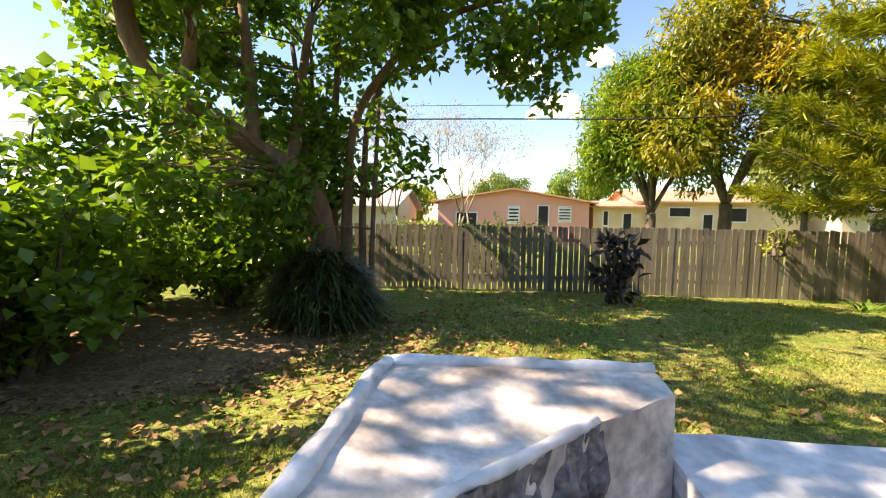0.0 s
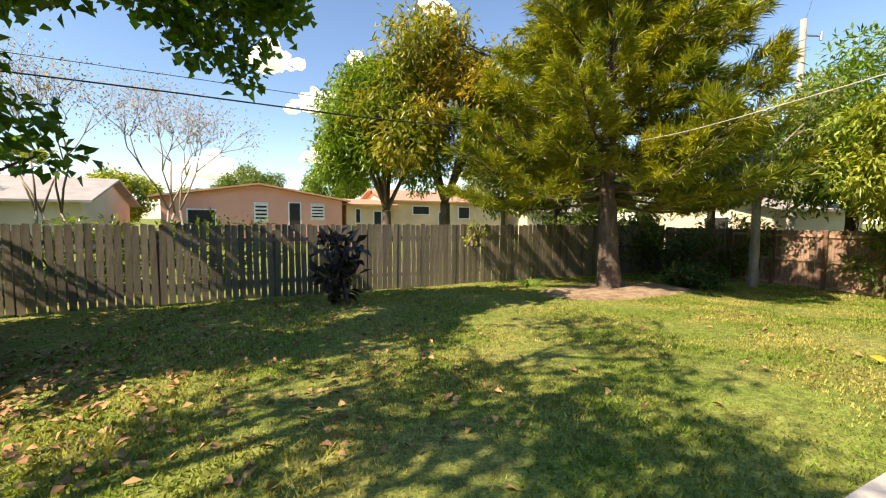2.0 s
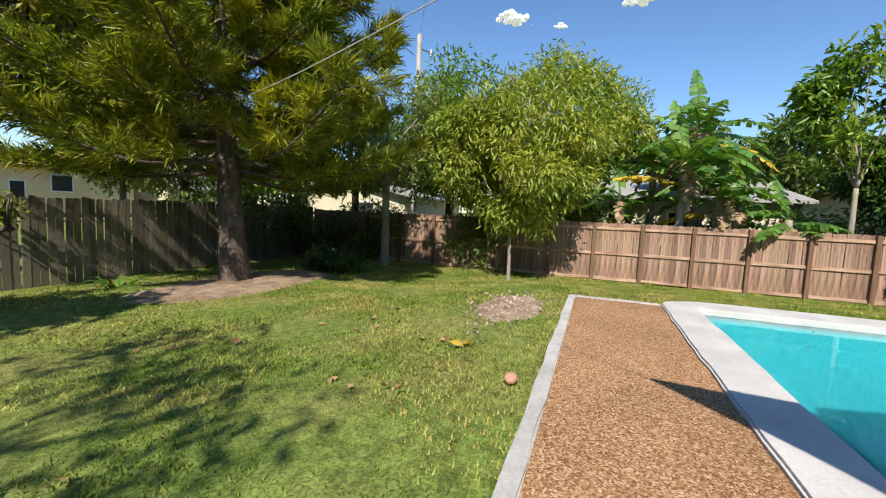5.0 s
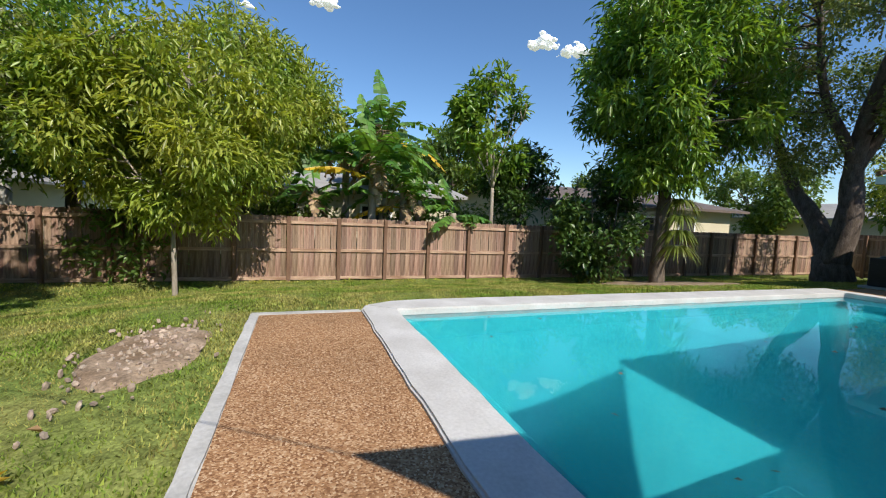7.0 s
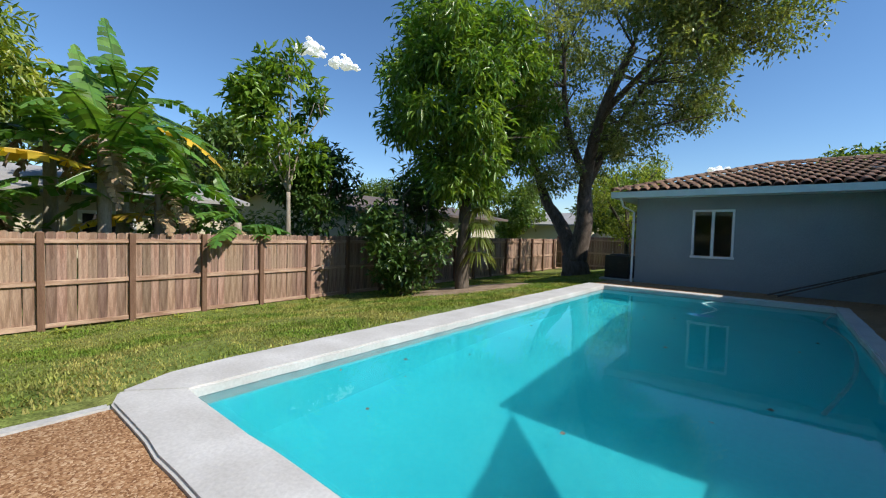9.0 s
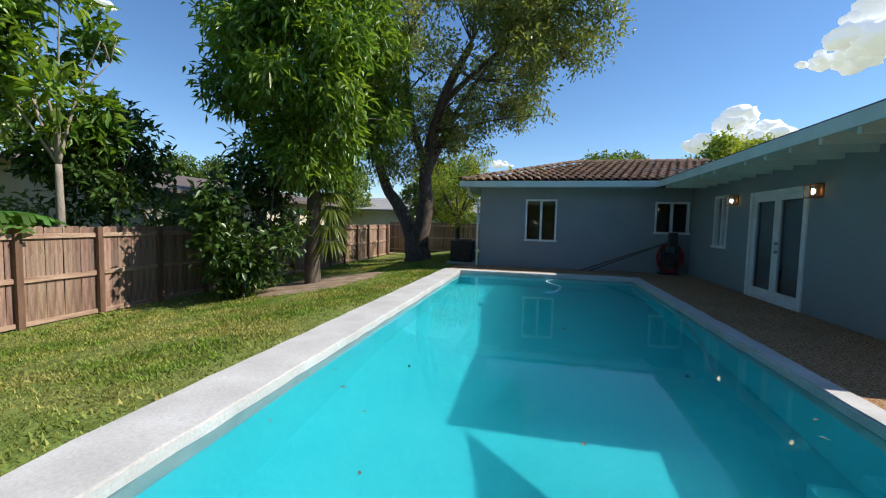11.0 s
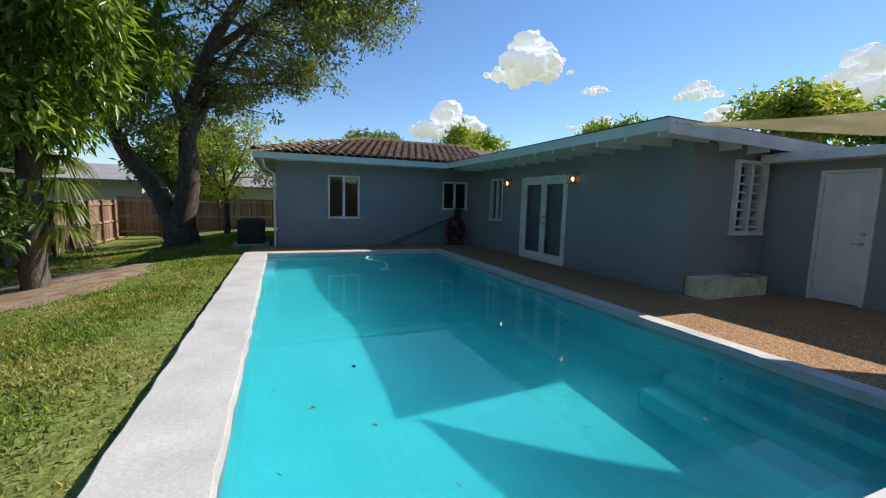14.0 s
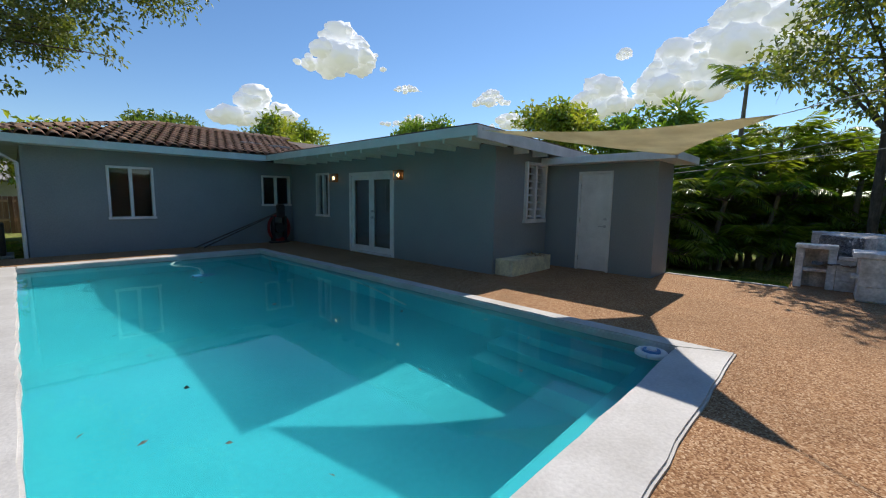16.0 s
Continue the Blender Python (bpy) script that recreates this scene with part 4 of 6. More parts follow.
def south_fence():
    f = thing("fence_south", "brown wooden board fence in deep shade", "fence", "", "structure")
    rng = random.Random(13)
    meshes = [picket_mesh("picket", 0.14, 1.80, 0.016, M_BROWNWOOD, s + 40) for s in range(4)]
    x = 9.7
    while x < EX:
        place("picket", rng.choice(meshes), f, Matrix.Translation((x, -21.5, 0.02)))
        x += 0.1435
    for z in (0.2, 0.9, 1.6):
        part("rail", box(bmesh.new(), 9.7, EX, -21.49, -21.45, z, z + 0.09, 0.004), M_RAIL, f)
    for x in (9.8, 12.2, 14.6):
        part("post", box(bmesh.new(), x, x + 0.1, -21.45, -21.36, -0.02, 1.8, 0.006), M_POST, f)
    w = thing("fence_west", "old grey wooden picket fence behind the shrubs", "fence", "", "structure")
    meshes = [picket_mesh("picket", 0.138, 1.82, 0.018, M_GREYWOOD, s + 60) for s in range(4)]
    y = -3.8
    while y < NY:
        place("picket", rng.choice(meshes), w, Matrix.Translation((-11.0, y, -0.1)) @ Matrix.Rotation(radians(90), 4, "Z"))
        y += 0.145
    for z in (0.4, 1.4):
        part("rail", box(bmesh.new(), -10.99, -10.95, -3.8, NY, z, z + 0.09, 0.004), M_GREYWOOD, w)


north_fence()
east_fence()
south_fence()


# ---- barbecue ----
def barbecue():
    g = DECK
    b = thing("barbecue", "white painted masonry garden barbecue with peeling rims", "barbecue", "", "", (0.3, 1.1, g))
    # firebox: a raised corner with a tilted, soot-stained top inside a white rim, and a burnt inner face
    outer = [(-0.53, 0.52), (-0.50, 1.44), (0.33, 1.48), (0.34, 1.32), (0.09, 1.18), (-0.33, 0.80), (-0.47, 0.66), (-0.47, 0.52)]
    top = 1.45
    bm = prism(outer, g, top)
    bmesh.ops.subdivide_edges(bm, edges=bm.edges, cuts=3, use_grid_fill=True)
    for v in bm.verts:
        if v.co.z > top - 0.1:
            d = min(abs(v.co.x + 0.52), abs(v.co.y - 1.46))
            v.co.z -= 0.04 * min(1.0, d / 0.3)
        v.co += Vector((noise.noise(v.co * 6), noise.noise(v.co * 6 + Vector((7, 0, 0))), noise.noise(v.co * 6 + Vector((0, 7, 0))))) * 0.008
    part("firebox", bm, M_BBQIN, b, "soot-stained sloping masonry hood")
    rims = (((-0.52, 0.52), (-0.50, 1.44), 0.026, 0), ((-0.50, 1.44), (0.33, 1.48), 0.022, 0), ((-0.46, 0.67), (0.09, 1.19), 0.014, 0.035))
    for p, q, r, drop in rims:
        line = [Vector((*p, top - drop)).lerp(Vector((*q, top - drop)), i / 16) for i in range(17)]
        rim = tube(bmesh.new(), [c + Vector((noise.noise(c * 9), noise.noise(c * 9 + Vector((3, 0, 0))), 0)) * 0.010 for c in line], [r * (1 + 0.5 * noise.noise(c * 14)) for c in line], 8)
        part("rim", rim, M_BBQ, b, "chipped white mortar rim", True)
    bm = bmesh.new()
    bmesh.ops.create_grid(bm, x_segments=48, y_segments=18, size=0.5, matrix=Matrix.Translation((-0.185, 0.925, 1.165)) @ Matrix.Rotation(math.atan2(0.52, 0.55), 4, "Z") @ Matrix.Translation((0, -0.03, 0)) @ Matrix.Rotation(radians(84), 4, "X") @ Matrix.Diagonal((0.80, 0.50, 1, 1)))
    for v in bm.verts:
        v.co += Vector((1, -1, 0)) * (0.022 * noise.noise(v.co * 16) + 0.014 * noise.noise(v.co * 45))
    part("burnt_face", bm, M_ASH, b, "charred rough firebox face")
    bm = bmesh.new()
    bmesh.ops.create_grid(bm, x_segments=28, y_segments=24, size=0.5, matrix=Matrix.Translation((-0.02, 0.88, 0.96)) @ Matrix.Diagonal((0.74, 0.60, 1, 1)))
    for v in bm.verts:
        v.co.z += 0.04 * noise.noise(v.co * 10) + 0.02 * noise.noise(v.co * 34)
    part("ash_bed", bm, M_ASH, b, "charred grey ash in the firebox")
    part("hearth_base", box(bmesh.new(), -0.40, 0.18, 0.90, 1.17, g, 0.93, 0.01), M_BBQ, b)
    # block with a thick counter beside it
    part("side_block", box(bmesh.new(), 0.35, 1.06, 1.13, 1.45, g, 1.17, 0.015), M_BBQ, b, "white painted masonry block")
    bm = boxes((0.345, 1.09, 1.05, 1.49, 1.172, 1.25), bevel=0.018)
    bmesh.ops.subdivide_edges(bm, edges=bm.edges, cuts=6, use_grid_fill=True)
    for v in bm.verts:
        v.co += Vector((noise.noise(v.co * 6), noise.noise(v.co * 6 + Vector((9, 0, 0))), 0.4 * noise.noise(v.co * 8))) * 0.014
    part("side_counter", bm, M_BBQ, b, "thick white counter slab with chipped edge")
    for i in range(3):
        z = g + 0.02 + i * 0.215
        part("block_course", box(bmesh.new(), 1.058, 1.075, 1.14, 1.44, z, z + 0.205, 0.008), M_BBQ, b)
    part("block_ledge", box(bmesh.new(), 0.98, 1.07, 1.05, 1.13, 0.86, 0.92, 0.008), M_BBQ, b)
    # open shelves facing the pool
    for y in (0.36, 0.78):
        part("shelf_pier", box(bmesh.new(), -0.06, 0.25, y, y + 0.11, g, 1.20, 0.015), M_BBQ, b)
    part("shelf_slab", box(bmesh.new(), 0.0, 0.23, 0.47, 0.78, 0.80, 0.86, 0.012), M_BBQ, b)
    part("shelf_top", box(bmesh.new(), -0.08, 0.28, 0.34, 0.90, 1.20, 1.27, 0.015), M_BBQ, b)
    part("shelf_back", box(bmesh.new(), -0.06, -0.001, 0.47, 0.78, g, 1.20), M_BBQIN, b)
    for i in range(3):
        z = g + i * 0.175
        part("front_course", box(bmesh.new(), 0.20, 0.26, 0.895, 1.13, z + 0.004, z + 0.17, 0.008), M_BBQ, b)
    part("front_ledge", box(bmesh.new(), 0.20, 0.30, 0.905, 1.128, 1.04, 1.10, 0.01), M_BBQ, b)


barbecue()


# ---- trees ----
def tree(label, base, trunks, clumps, bark, leaf, per, length, width, seed, droop=0.3, twigs=True, category="tree", name="tree", shell=0.5, spread=1.0):
    """trunks: (points, r0, r1) limbs; clumps: leaf clumps; thin twigs run from the nearest limb into each clump."""
    t = thing(name, label, category, "", "", base)
    bm = bmesh.new()
    ends = []
    for k, (pts, r0, r1) in enumerate(trunks):
        limb(bm, pts, r0, r1, 9, seed + k)
        line = curve_points(pts, 4)
        ends += line[len(line) // 3:]
    rng = random.Random(seed)
    if twigs:
        for x, y, z, r in clumps:
            c = Vector((x, y, z))
            best = min(ends, key=lambda e: (e - c).length + max(0, e.z - c.z) * 0.8)
            mid = best.lerp(c, 0.5) + Vector((rng.uniform(-0.2, 0.2), rng.uniform(-0.2, 0.2), rng.uniform(0, 0.25)))
            d = (c - best).length
            tube(bm, [best, mid, c], [0.012 + 0.010 * d, 0.010 + 0.005 * d, 0.006], 5)
    part("trunk", bm, bark, t, "", True)
    pts, ways = clump_cloud(clumps, per * 1.5, seed, shell)
    part("crown", leaves("crown", pts, length * 1.2, width * 1.25, leaf, seed, droop, 0.25, spread, ways * 0.8), leaf, t)
    return t


def crown_tree(label, x, y, h, radii, crown_h, leaf, seed, bark=None, count=40, size=0.9, per=220, length=0.16, width=0.06, r0=0.2, lean=(0, 0), droop=0.3, low=-1.0, category="tree", z0=None, n_limbs=6):
    """A whole tree from its foot, crown middle and crown radii."""
    rng = random.Random(seed)
    z = float(ground_z(x, y)) if z0 is None else z0
    c = Vector((x + lean[0], y + lean[1], crown_h))
    fork = Vector((x + lean[0] * 0.5, y + lean[1] * 0.5, z + (crown_h - radii[2] - z) * 0.9 + 0.3))
    trunks = [([(x, y, z - 0.1), (x + lean[0] * 0.2, y + lean[1] * 0.2, (z + fork.z) / 2), fork], r0, r0 * 0.72)]
    for k in range(n_limbs):
        a = 2 * math.pi * k / n_limbs + rng.random()
        e = c + Vector((math.cos(a) * radii[0] * 0.7, math.sin(a) * radii[1] * 0.7, radii[2] * rng.uniform(-0.2, 0.6)))
        m = fork.lerp(e, 0.45) + Vector((rng.uniform(-0.2, 0.2), rng.uniform(-0.2, 0.2), 0.3))
        trunks.append(([fork, m, e], r0 * 0.5, r0 * 0.1))
    return tree(label, (x, y, z), trunks, crown_clumps(c, radii, count, size, seed, low), bark or M_BARK, leaf, per, length, width, seed, droop, category=category)


def pine():
    """Tall conifer: stout trunk, tiers of drooping boughs clothed in long tufted needles."""
    x, y = 9.55, 8.5
    t = thing("pine_tree", "tall pine with a dark rough trunk and tufted boughs", "tree", "", "", (x, y, 0))
    bm = bmesh.new()
    limb(bm, [(x + 0.15, y, -0.1), (x + 0.05, y, 1.4), (x - 0.08, y, 3.5), (x, y, 7), (x, y, 10.4)], 0.34, 0.05, 12, 4)
    limb(bm, [(x + 0.35, y - 0.18, 0.0), (x + 0.17, y - 0.05, 0.5), (x + 0.07, y, 1.0)], 0.11, 0.17, 8, 5)
    rng = random.Random(21)
    tufts, ways = [], []
    for k in range(92):
        z = 2.35 + 7.7 * (k / 92) ** 1.05
        a = k * 2.399 + rng.uniform(-0.3, 0.3)
        ln = (3.75 * (1 - (z - 2.3) / 9.0) + 0.45) * rng.uniform(0.7, 1.1)
        d = Vector((math.cos(a), math.sin(a), 0))
        root = Vector((x, y, z))
        tip = root + d * ln + Vector((0, 0, 0.12 * ln + rng.uniform(-0.3, 0.3)))
        mid = root + d * ln * 0.5 + Vector((0, 0, -0.05 * ln))
        limb(bm, [root, mid, tip], 0.05, 0.012, 6, k)
        nb = int(7 + ln * 4)
        for b in range(nb):
            s = 0.22 + 0.78 * (b + rng.random()) / nb
            p = root.lerp(mid, s * 2) if s < 0.5 else mid.lerp(tip, s * 2 - 1)
            sd = (-1) ** b
            w = (d * 0.75 + Vector((-d.y, d.x, 0)) * sd * rng.uniform(0.3, 1.1) + Vector((0, 0, rng.uniform(-0.05, 0.5)))).normalized()
            q = p + w * rng.uniform(0.35, 0.95) * (1.15 - 0.4 * s)
            tube(bm, [p, q], [0.010, 0.005], 4)
            for u in (0.45, 0.75, 1.0):
                tufts.append(p.lerp(q, u))
                ways.append(w)
    part("trunk", bm, M_BARKDARK, t, "", True)
    n = 38
    c = np.repeat(np.array([tuple(v) for v in tufts]), n, 0)
    w = np.repeat(np.array([tuple(v) for v in ways]), n, 0)
    r = np.random.default_rng(2)
    c = c + r.normal(size=c.shape) * 0.05
    part("needles", leaves("needles", c, 0.27, 0.024, L_PINE, 7, -0.25, 0.1, 0.55, w), L_PINE, t)


pine()


def palm_frond(v, f, root, way, length, leaflets, leaf_len, leaf_w, droop, rng):
    """Adds a feather frond's leaflets to the lists and gives back its rib line."""
    way = Vector(way).normalized()
    side = way.cross(Vector((0, 0, 1)))
    side = side.normalized() if side.length > 1e-3 else Vector((1, 0, 0))
    rib = []
    for i in range(9):
        s = i / 8
        rib.append(Vector(root) + way * length * s + Vector((0, 0, -droop * length * s * s)))
    for i in range(leaflets):
        s = 0.18 + 0.82 * i / leaflets
        k = min(int(s * 8), 7)
        p = rib[k].lerp(rib[k + 1], s * 8 - k)
        tang = (rib[k + 1] - rib[k]).normalized()
        ln = leaf_len * math.sin(math.pi * (0.12 + 0.8 * s)) * rng.uniform(0.85, 1.1)
        for sg in (-1, 1):
            d = (tang * 0.55 + side * sg * 0.8 + Vector((0, 0, rng.uniform(-0.45, 0.05)))).normalized()
            wv = tang * leaf_w / 2
            tip = p + d * ln + Vector((0, 0, -0.18 * ln))
            m = p + d * ln * 0.5
            n0 = len(v)
            v += [p - wv * 0.3, m - wv, tip, m + wv]
            f += [(n0, n0 + 1, n0 + 2), (n0, n0 + 2, n0 + 3)]
    return rib


def palm(label, x, y, stems, fronds, length, seed, leaf=None, leaf_w=0.035, leaf_len=0.5, z0=None, spread=0.35, name="palm", bark=None):
    """stems: (dx, dy, height, lean x, lean y) ringed stems with crowns of feather fronds."""
    z = float(ground_z(x, y)) if z0 is None else z0
    t = thing(name, label, "palm", "", "", (x, y, z))
    rng = random.Random(seed)
    bm, v, f = bmesh.new(), [], []
    for dx, dy, h, lx, ly in stems:
        top = Vector((x + dx + lx, y + dy + ly, z + h))
        limb(bm, [(x + dx, y + dy, z - 0.05), (x + dx + lx * 0.35, y + dy + ly * 0.35, z + h * 0.5), top], 0.07 + 0.008 * h, 0.05, 8, seed)
        for k in range(fronds):
            a = 2.399 * k + rng.random()
            up = rng.uniform(0.15, 1.5)
            way = Vector((math.cos(a), math.sin(a), up))
            rib = palm_frond(v, f, top, way, length * rng.uniform(0.75, 1.1), 26, leaf_len, leaf_w, rng.uniform(0.25, 0.7), rng)
            tube(bm, rib[::2], [0.018, 0.014, 0.010, 0.007, 0.004], 4)
    part("stem", bm, bark or M_BARKPALE, t, "", True)
    m = leaf or L_PALM
    part("frond", mesh_from("frond", np.array([tuple(p) for p in v]), np.array(f), m), m, t)
    return t


def broad_leaf(name, root, way, length, width, mat, seed, droop, torn=0.4):
    """A long banana leaf: ribbed halves torn into strips, arching from its root."""
    rng = random.Random(seed)
    way = Vector(way).normalized()
    side = way.cross(Vector((0, 0, 1)))
    side = side.normalized() if side.length > 1e-3 else Vector((1, 0, 0))
    bm = bmesh.new()
    line = [Vector(root) + way * length * s + Vector((0, 0, -droop * length * s * s)) for s in [i / 14 for i in range(15)]]
    tube(bm, line, [0.028 - 0.0016 * i for i in range(15)], 5)
    for sg in (-1, 1):
        for i in range(2, 14):
            s = i / 14
            w = width * math.sin(math.pi * min(1, 0.12 + 0.9 * s)) ** 0.6 * 0.5
            sag = Vector((0, 0, -rng.uniform(0.05, 0.55) * w))
            a, b = line[i], line[min(i + 1, 14)]
            trim = 0.12 if rng.random() < torn else 0.0
            tang = (b - a) * trim
            out = side * sg * w + way * w * 0.25
            vs = [bm.verts.new(p) for p in (a, b, b + (out + sag) * 0.55 - tang, b + out + sag * 1.6 - tang * 2, a + out + sag * 1.6 + tang, a + (out + sag) * 0.55 + tang * 0.5)]
            bm.faces.new((vs[0], vs[1], vs[2], vs[5]))
            bm.faces.new((vs[5], vs[2], vs[3], vs[4]))
    return bm


def banana(x, y, h, seed, n=9, length=2.2, dead=4, yellow=1, z0=0.0, lean=0.0):
    t = thing("banana_plant", "banana plant with torn green and drying leaves", "banana plant", "banana plants behind the fence", "", (x, y, z0))
    rng = random.Random(seed)
    top = Vector((x + lean, y, z0 + h))
    bm = bmesh.new()
    limb(bm, [(x, y, z0 - 0.05), (x + lean * 0.3, y, z0 + h * 0.5), top], 0.16, 0.09, 10, seed)
    part("stem", bm, M_BARKPALE, t, "", True)
    for k in range(n):
        a = 2.399 * k + rng.random() * 0.6
        m = L_BANANAY if n - 1 - yellow <= k < n - 1 else L_BANANA
        up = 2.2 if k == 0 else rng.uniform(0.1, 0.5) if m is L_BANANAY else rng.uniform(0.2, 1.3)
        part("leaf", broad_leaf("leaf", top - Vector((0, 0, 0.8 if m is L_BANANAY else 0.16 * (k % 6))), (math.cos(a), math.sin(a), up), length * rng.uniform(0.75, 1.1), 0.55, m, seed * 31 + k, 0.1 if k == 0 else rng.uniform(0.3, 0.8)), m, t,
             "yellowed torn leaf" if m is L_BANANAY else "")
    for k in range(dead):
        a = 2.1 * k + 1 + rng.random() * 0.5
        low = 0.05 + 0.16 * (k % 5)
        part("dead_leaf", broad_leaf("dead_leaf", top - Vector((0, 0, low)), (math.cos(a), math.sin(a), 0.45), length * rng.uniform(0.24, 0.34), 0.36, L_DEAD, seed * 77 + k, rng.uniform(1.2, 1.7), 0.8), L_DEAD, t, "dry brown hanging leaf")


def strap_plant(name, label, x, y, n, length, width, mat, seed, z0=None, arch=0.9, up=1.2, radius=0.25, height=0.0, hang=False):
    """A clump of arching strap leaves."""
    z = float(ground_z(x, y)) if z0 is None else z0
    rng = random.Random(seed)
    t = thing(name, label, "plant", "", "", (x, y, z))
    v, f = [], []
    for k in range(n):
        a = rng.uniform(0, 2 * math.pi)
        r = radius * math.sqrt(rng.random())
        dome = height * math.sqrt(max(0.0, 1 - (r / radius) ** 2)) * rng.uniform(0.45, 1.0) if height else 0.0
        root = Vector((x + r * math.cos(a), y + r * math.sin(a), z + dome))
        if height:
            a += rng.gauss(0, 0.9)
        sag = arch * (rng.uniform(0.35, 1.3) if height else 1.0)
        w = Vector((math.cos(a), math.sin(a), 0)) * rng.uniform(0.2, 1.0) + Vector((0, 0, up * rng.uniform(0.5, 1.1)))
        w.normalize()
        ln = length * rng.uniform(0.6, 1.15)
        side = Vector((-math.sin(a), math.cos(a), 0)) * width / 2
        n0 = len(v)
        for i in range(6):
            s = i / 5
            p = root + w * ln * s + Vector((math.cos(a) * 0.3, math.sin(a) * 0.3, -sag)) * ln * s * s * 0.75
            if not hang:
                p.z = max(p.z, z + 0.02)
            k2 = 1 - s ** 2.5
            v += [p - side * k2, p + side * k2]
        for i in range(5):
            b = n0 + 2 * i
            f.append((b, b + 1, b + 3, b + 2))
    part("foliage", mesh_from("foliage", np.array([tuple(p) for p in v]), np.array(f), mat), mat, t)
    return t


def cluster_shrub(label, x, y, rx, ry, h, leaf, seed, per, length, width, count=24, size=0.45, category="shrub", name="shrub", bark=None, z0=None, droop=0.2):
    z = float(ground_z(x, y)) if z0 is None else z0
    rng = random.Random(seed)
    stems = [([(x + rng.uniform(-0.2, 0.2), y + rng.uniform(-0.2, 0.2), z - 0.05), (x + rx * 0.4 * math.cos(a), y + ry * 0.4 * math.sin(a), z + h * 0.4), (x + rx * 0.6 * math.cos(a), y + ry * 0.6 * math.sin(a), z + h * 0.85)], 0.05, 0.012) for a in [k * 1.05 for k in range(6)]]
    return tree(label, (x, y, z), stems, crown_clumps((x, y, z + h * 0.52), (rx, ry, h * 0.46), count, size, seed), bark or M_BARK, leaf, per, length, width, seed, droop, category=category, name=name)


# seagrape-like tree over the lawn: leaning red-brown limbs, round leaves
def overhanging_tree():
    trunks = [([(-3.60, 8.85, -0.10), (-3.77, 8.50, 1.99), (-4.12, 8.07, 2.78), (-4.99, 7.54, 3.47), (-6.04, 6.59, 4.52), (-6.21, 6.41, 6.34)], 0.32, 0.13),
              ([(-4.73, 7.72, 3.30), (-4.82, 7.81, 4.43), (-5.08, 7.98, 6.34)], 0.16, 0.08),
              ([(-5.69, 6.94, 4.08), (-5.43, 7.02, 4.95), (-5.69, 7.11, 6.52)], 0.15, 0.07),
              ([(-4.12, 8.15, 2.52), (-4.21, 8.41, 3.73), (-3.95, 8.68, 6.17)], 0.16, 0.07),
              ([(-3.43, 9.20, -0.10), (-3.34, 9.11, 2.17), (-2.99, 8.94, 4.26), (-1.25, 8.50, 5.82), (1.10, 7.98, 6.08)], 0.16, 0.04),
              ([(-3.69, 9.46, -0.10), (-3.77, 9.37, 2.69), (-3.69, 9.55, 6.00)], 0.12, 0.06),
              ([(-3.08, 9.46, -0.10), (-3.08, 9.46, 2.69), (-2.73, 9.63, 4.95), (-0.64, 9.55, 6.17)], 0.11, 0.04),
              ([(-4.12, 9.02, -0.10), (-4.21, 9.02, 2.69), (-4.47, 8.85, 5.65)], 0.10, 0.05),
              ([(-2.82, 9.11, -0.10), (-2.73, 9.11, 2.34), (-2.64, 9.29, 4.95)], 0.07, 0.04), ([(-4.47, 9.63, -0.10), (-4.38, 9.63, 3.04), (-4.47, 9.81, 5.82)], 0.08, 0.04)]
    clumps = crown_clumps((-4.47, 7.81, 6.17), (3.39, 2.78, 1.91), 100, 0.65, 41, -0.6)
    clumps += crown_clumps((-0.12, 7.98, 5.82), (2.26, 1.74, 0.96), 44, 0.54, 42)
    clumps += [(1.01, 9.02, 4.43, 0.43), (0.66, 8.85, 4.69, 0.52), (0.23, 8.68, 4.69, 0.52), (1.62, 7.98, 5.30, 0.48), (1.27, 8.15, 5.56, 0.52), (-1.86, 8.15, 3.21, 0.61), (-1.60, 8.41, 2.78, 0.48), (-2.21, 7.98, 3.82, 0.52)]
    clumps += crown_clumps((-5.69, 9.02, 3.91), (2.26, 1.57, 1.91), 40, 0.52, 43)
    clumps += crown_clumps((-5.34, 5.54, 2.95), (1.39, 1.04, 1.30), 26, 0.43, 44)
    clumps += crown_clumps((-3.60, 9.55, 3.39), (1.22, 0.78, 1.39), 22, 0.39, 45)
    clumps += crown_clumps((-4.30, 7.20, 2.08), (1.30, 0.52, 0.96), 30, 0.37, 46)
    tree("large spreading tree with leaning limbs and round leaves", (-3.34, 7.54, 0.00), trunks, clumps, M_BARKRED, L_GRAPE, 190, 0.16, 0.14, 40, 0.25)


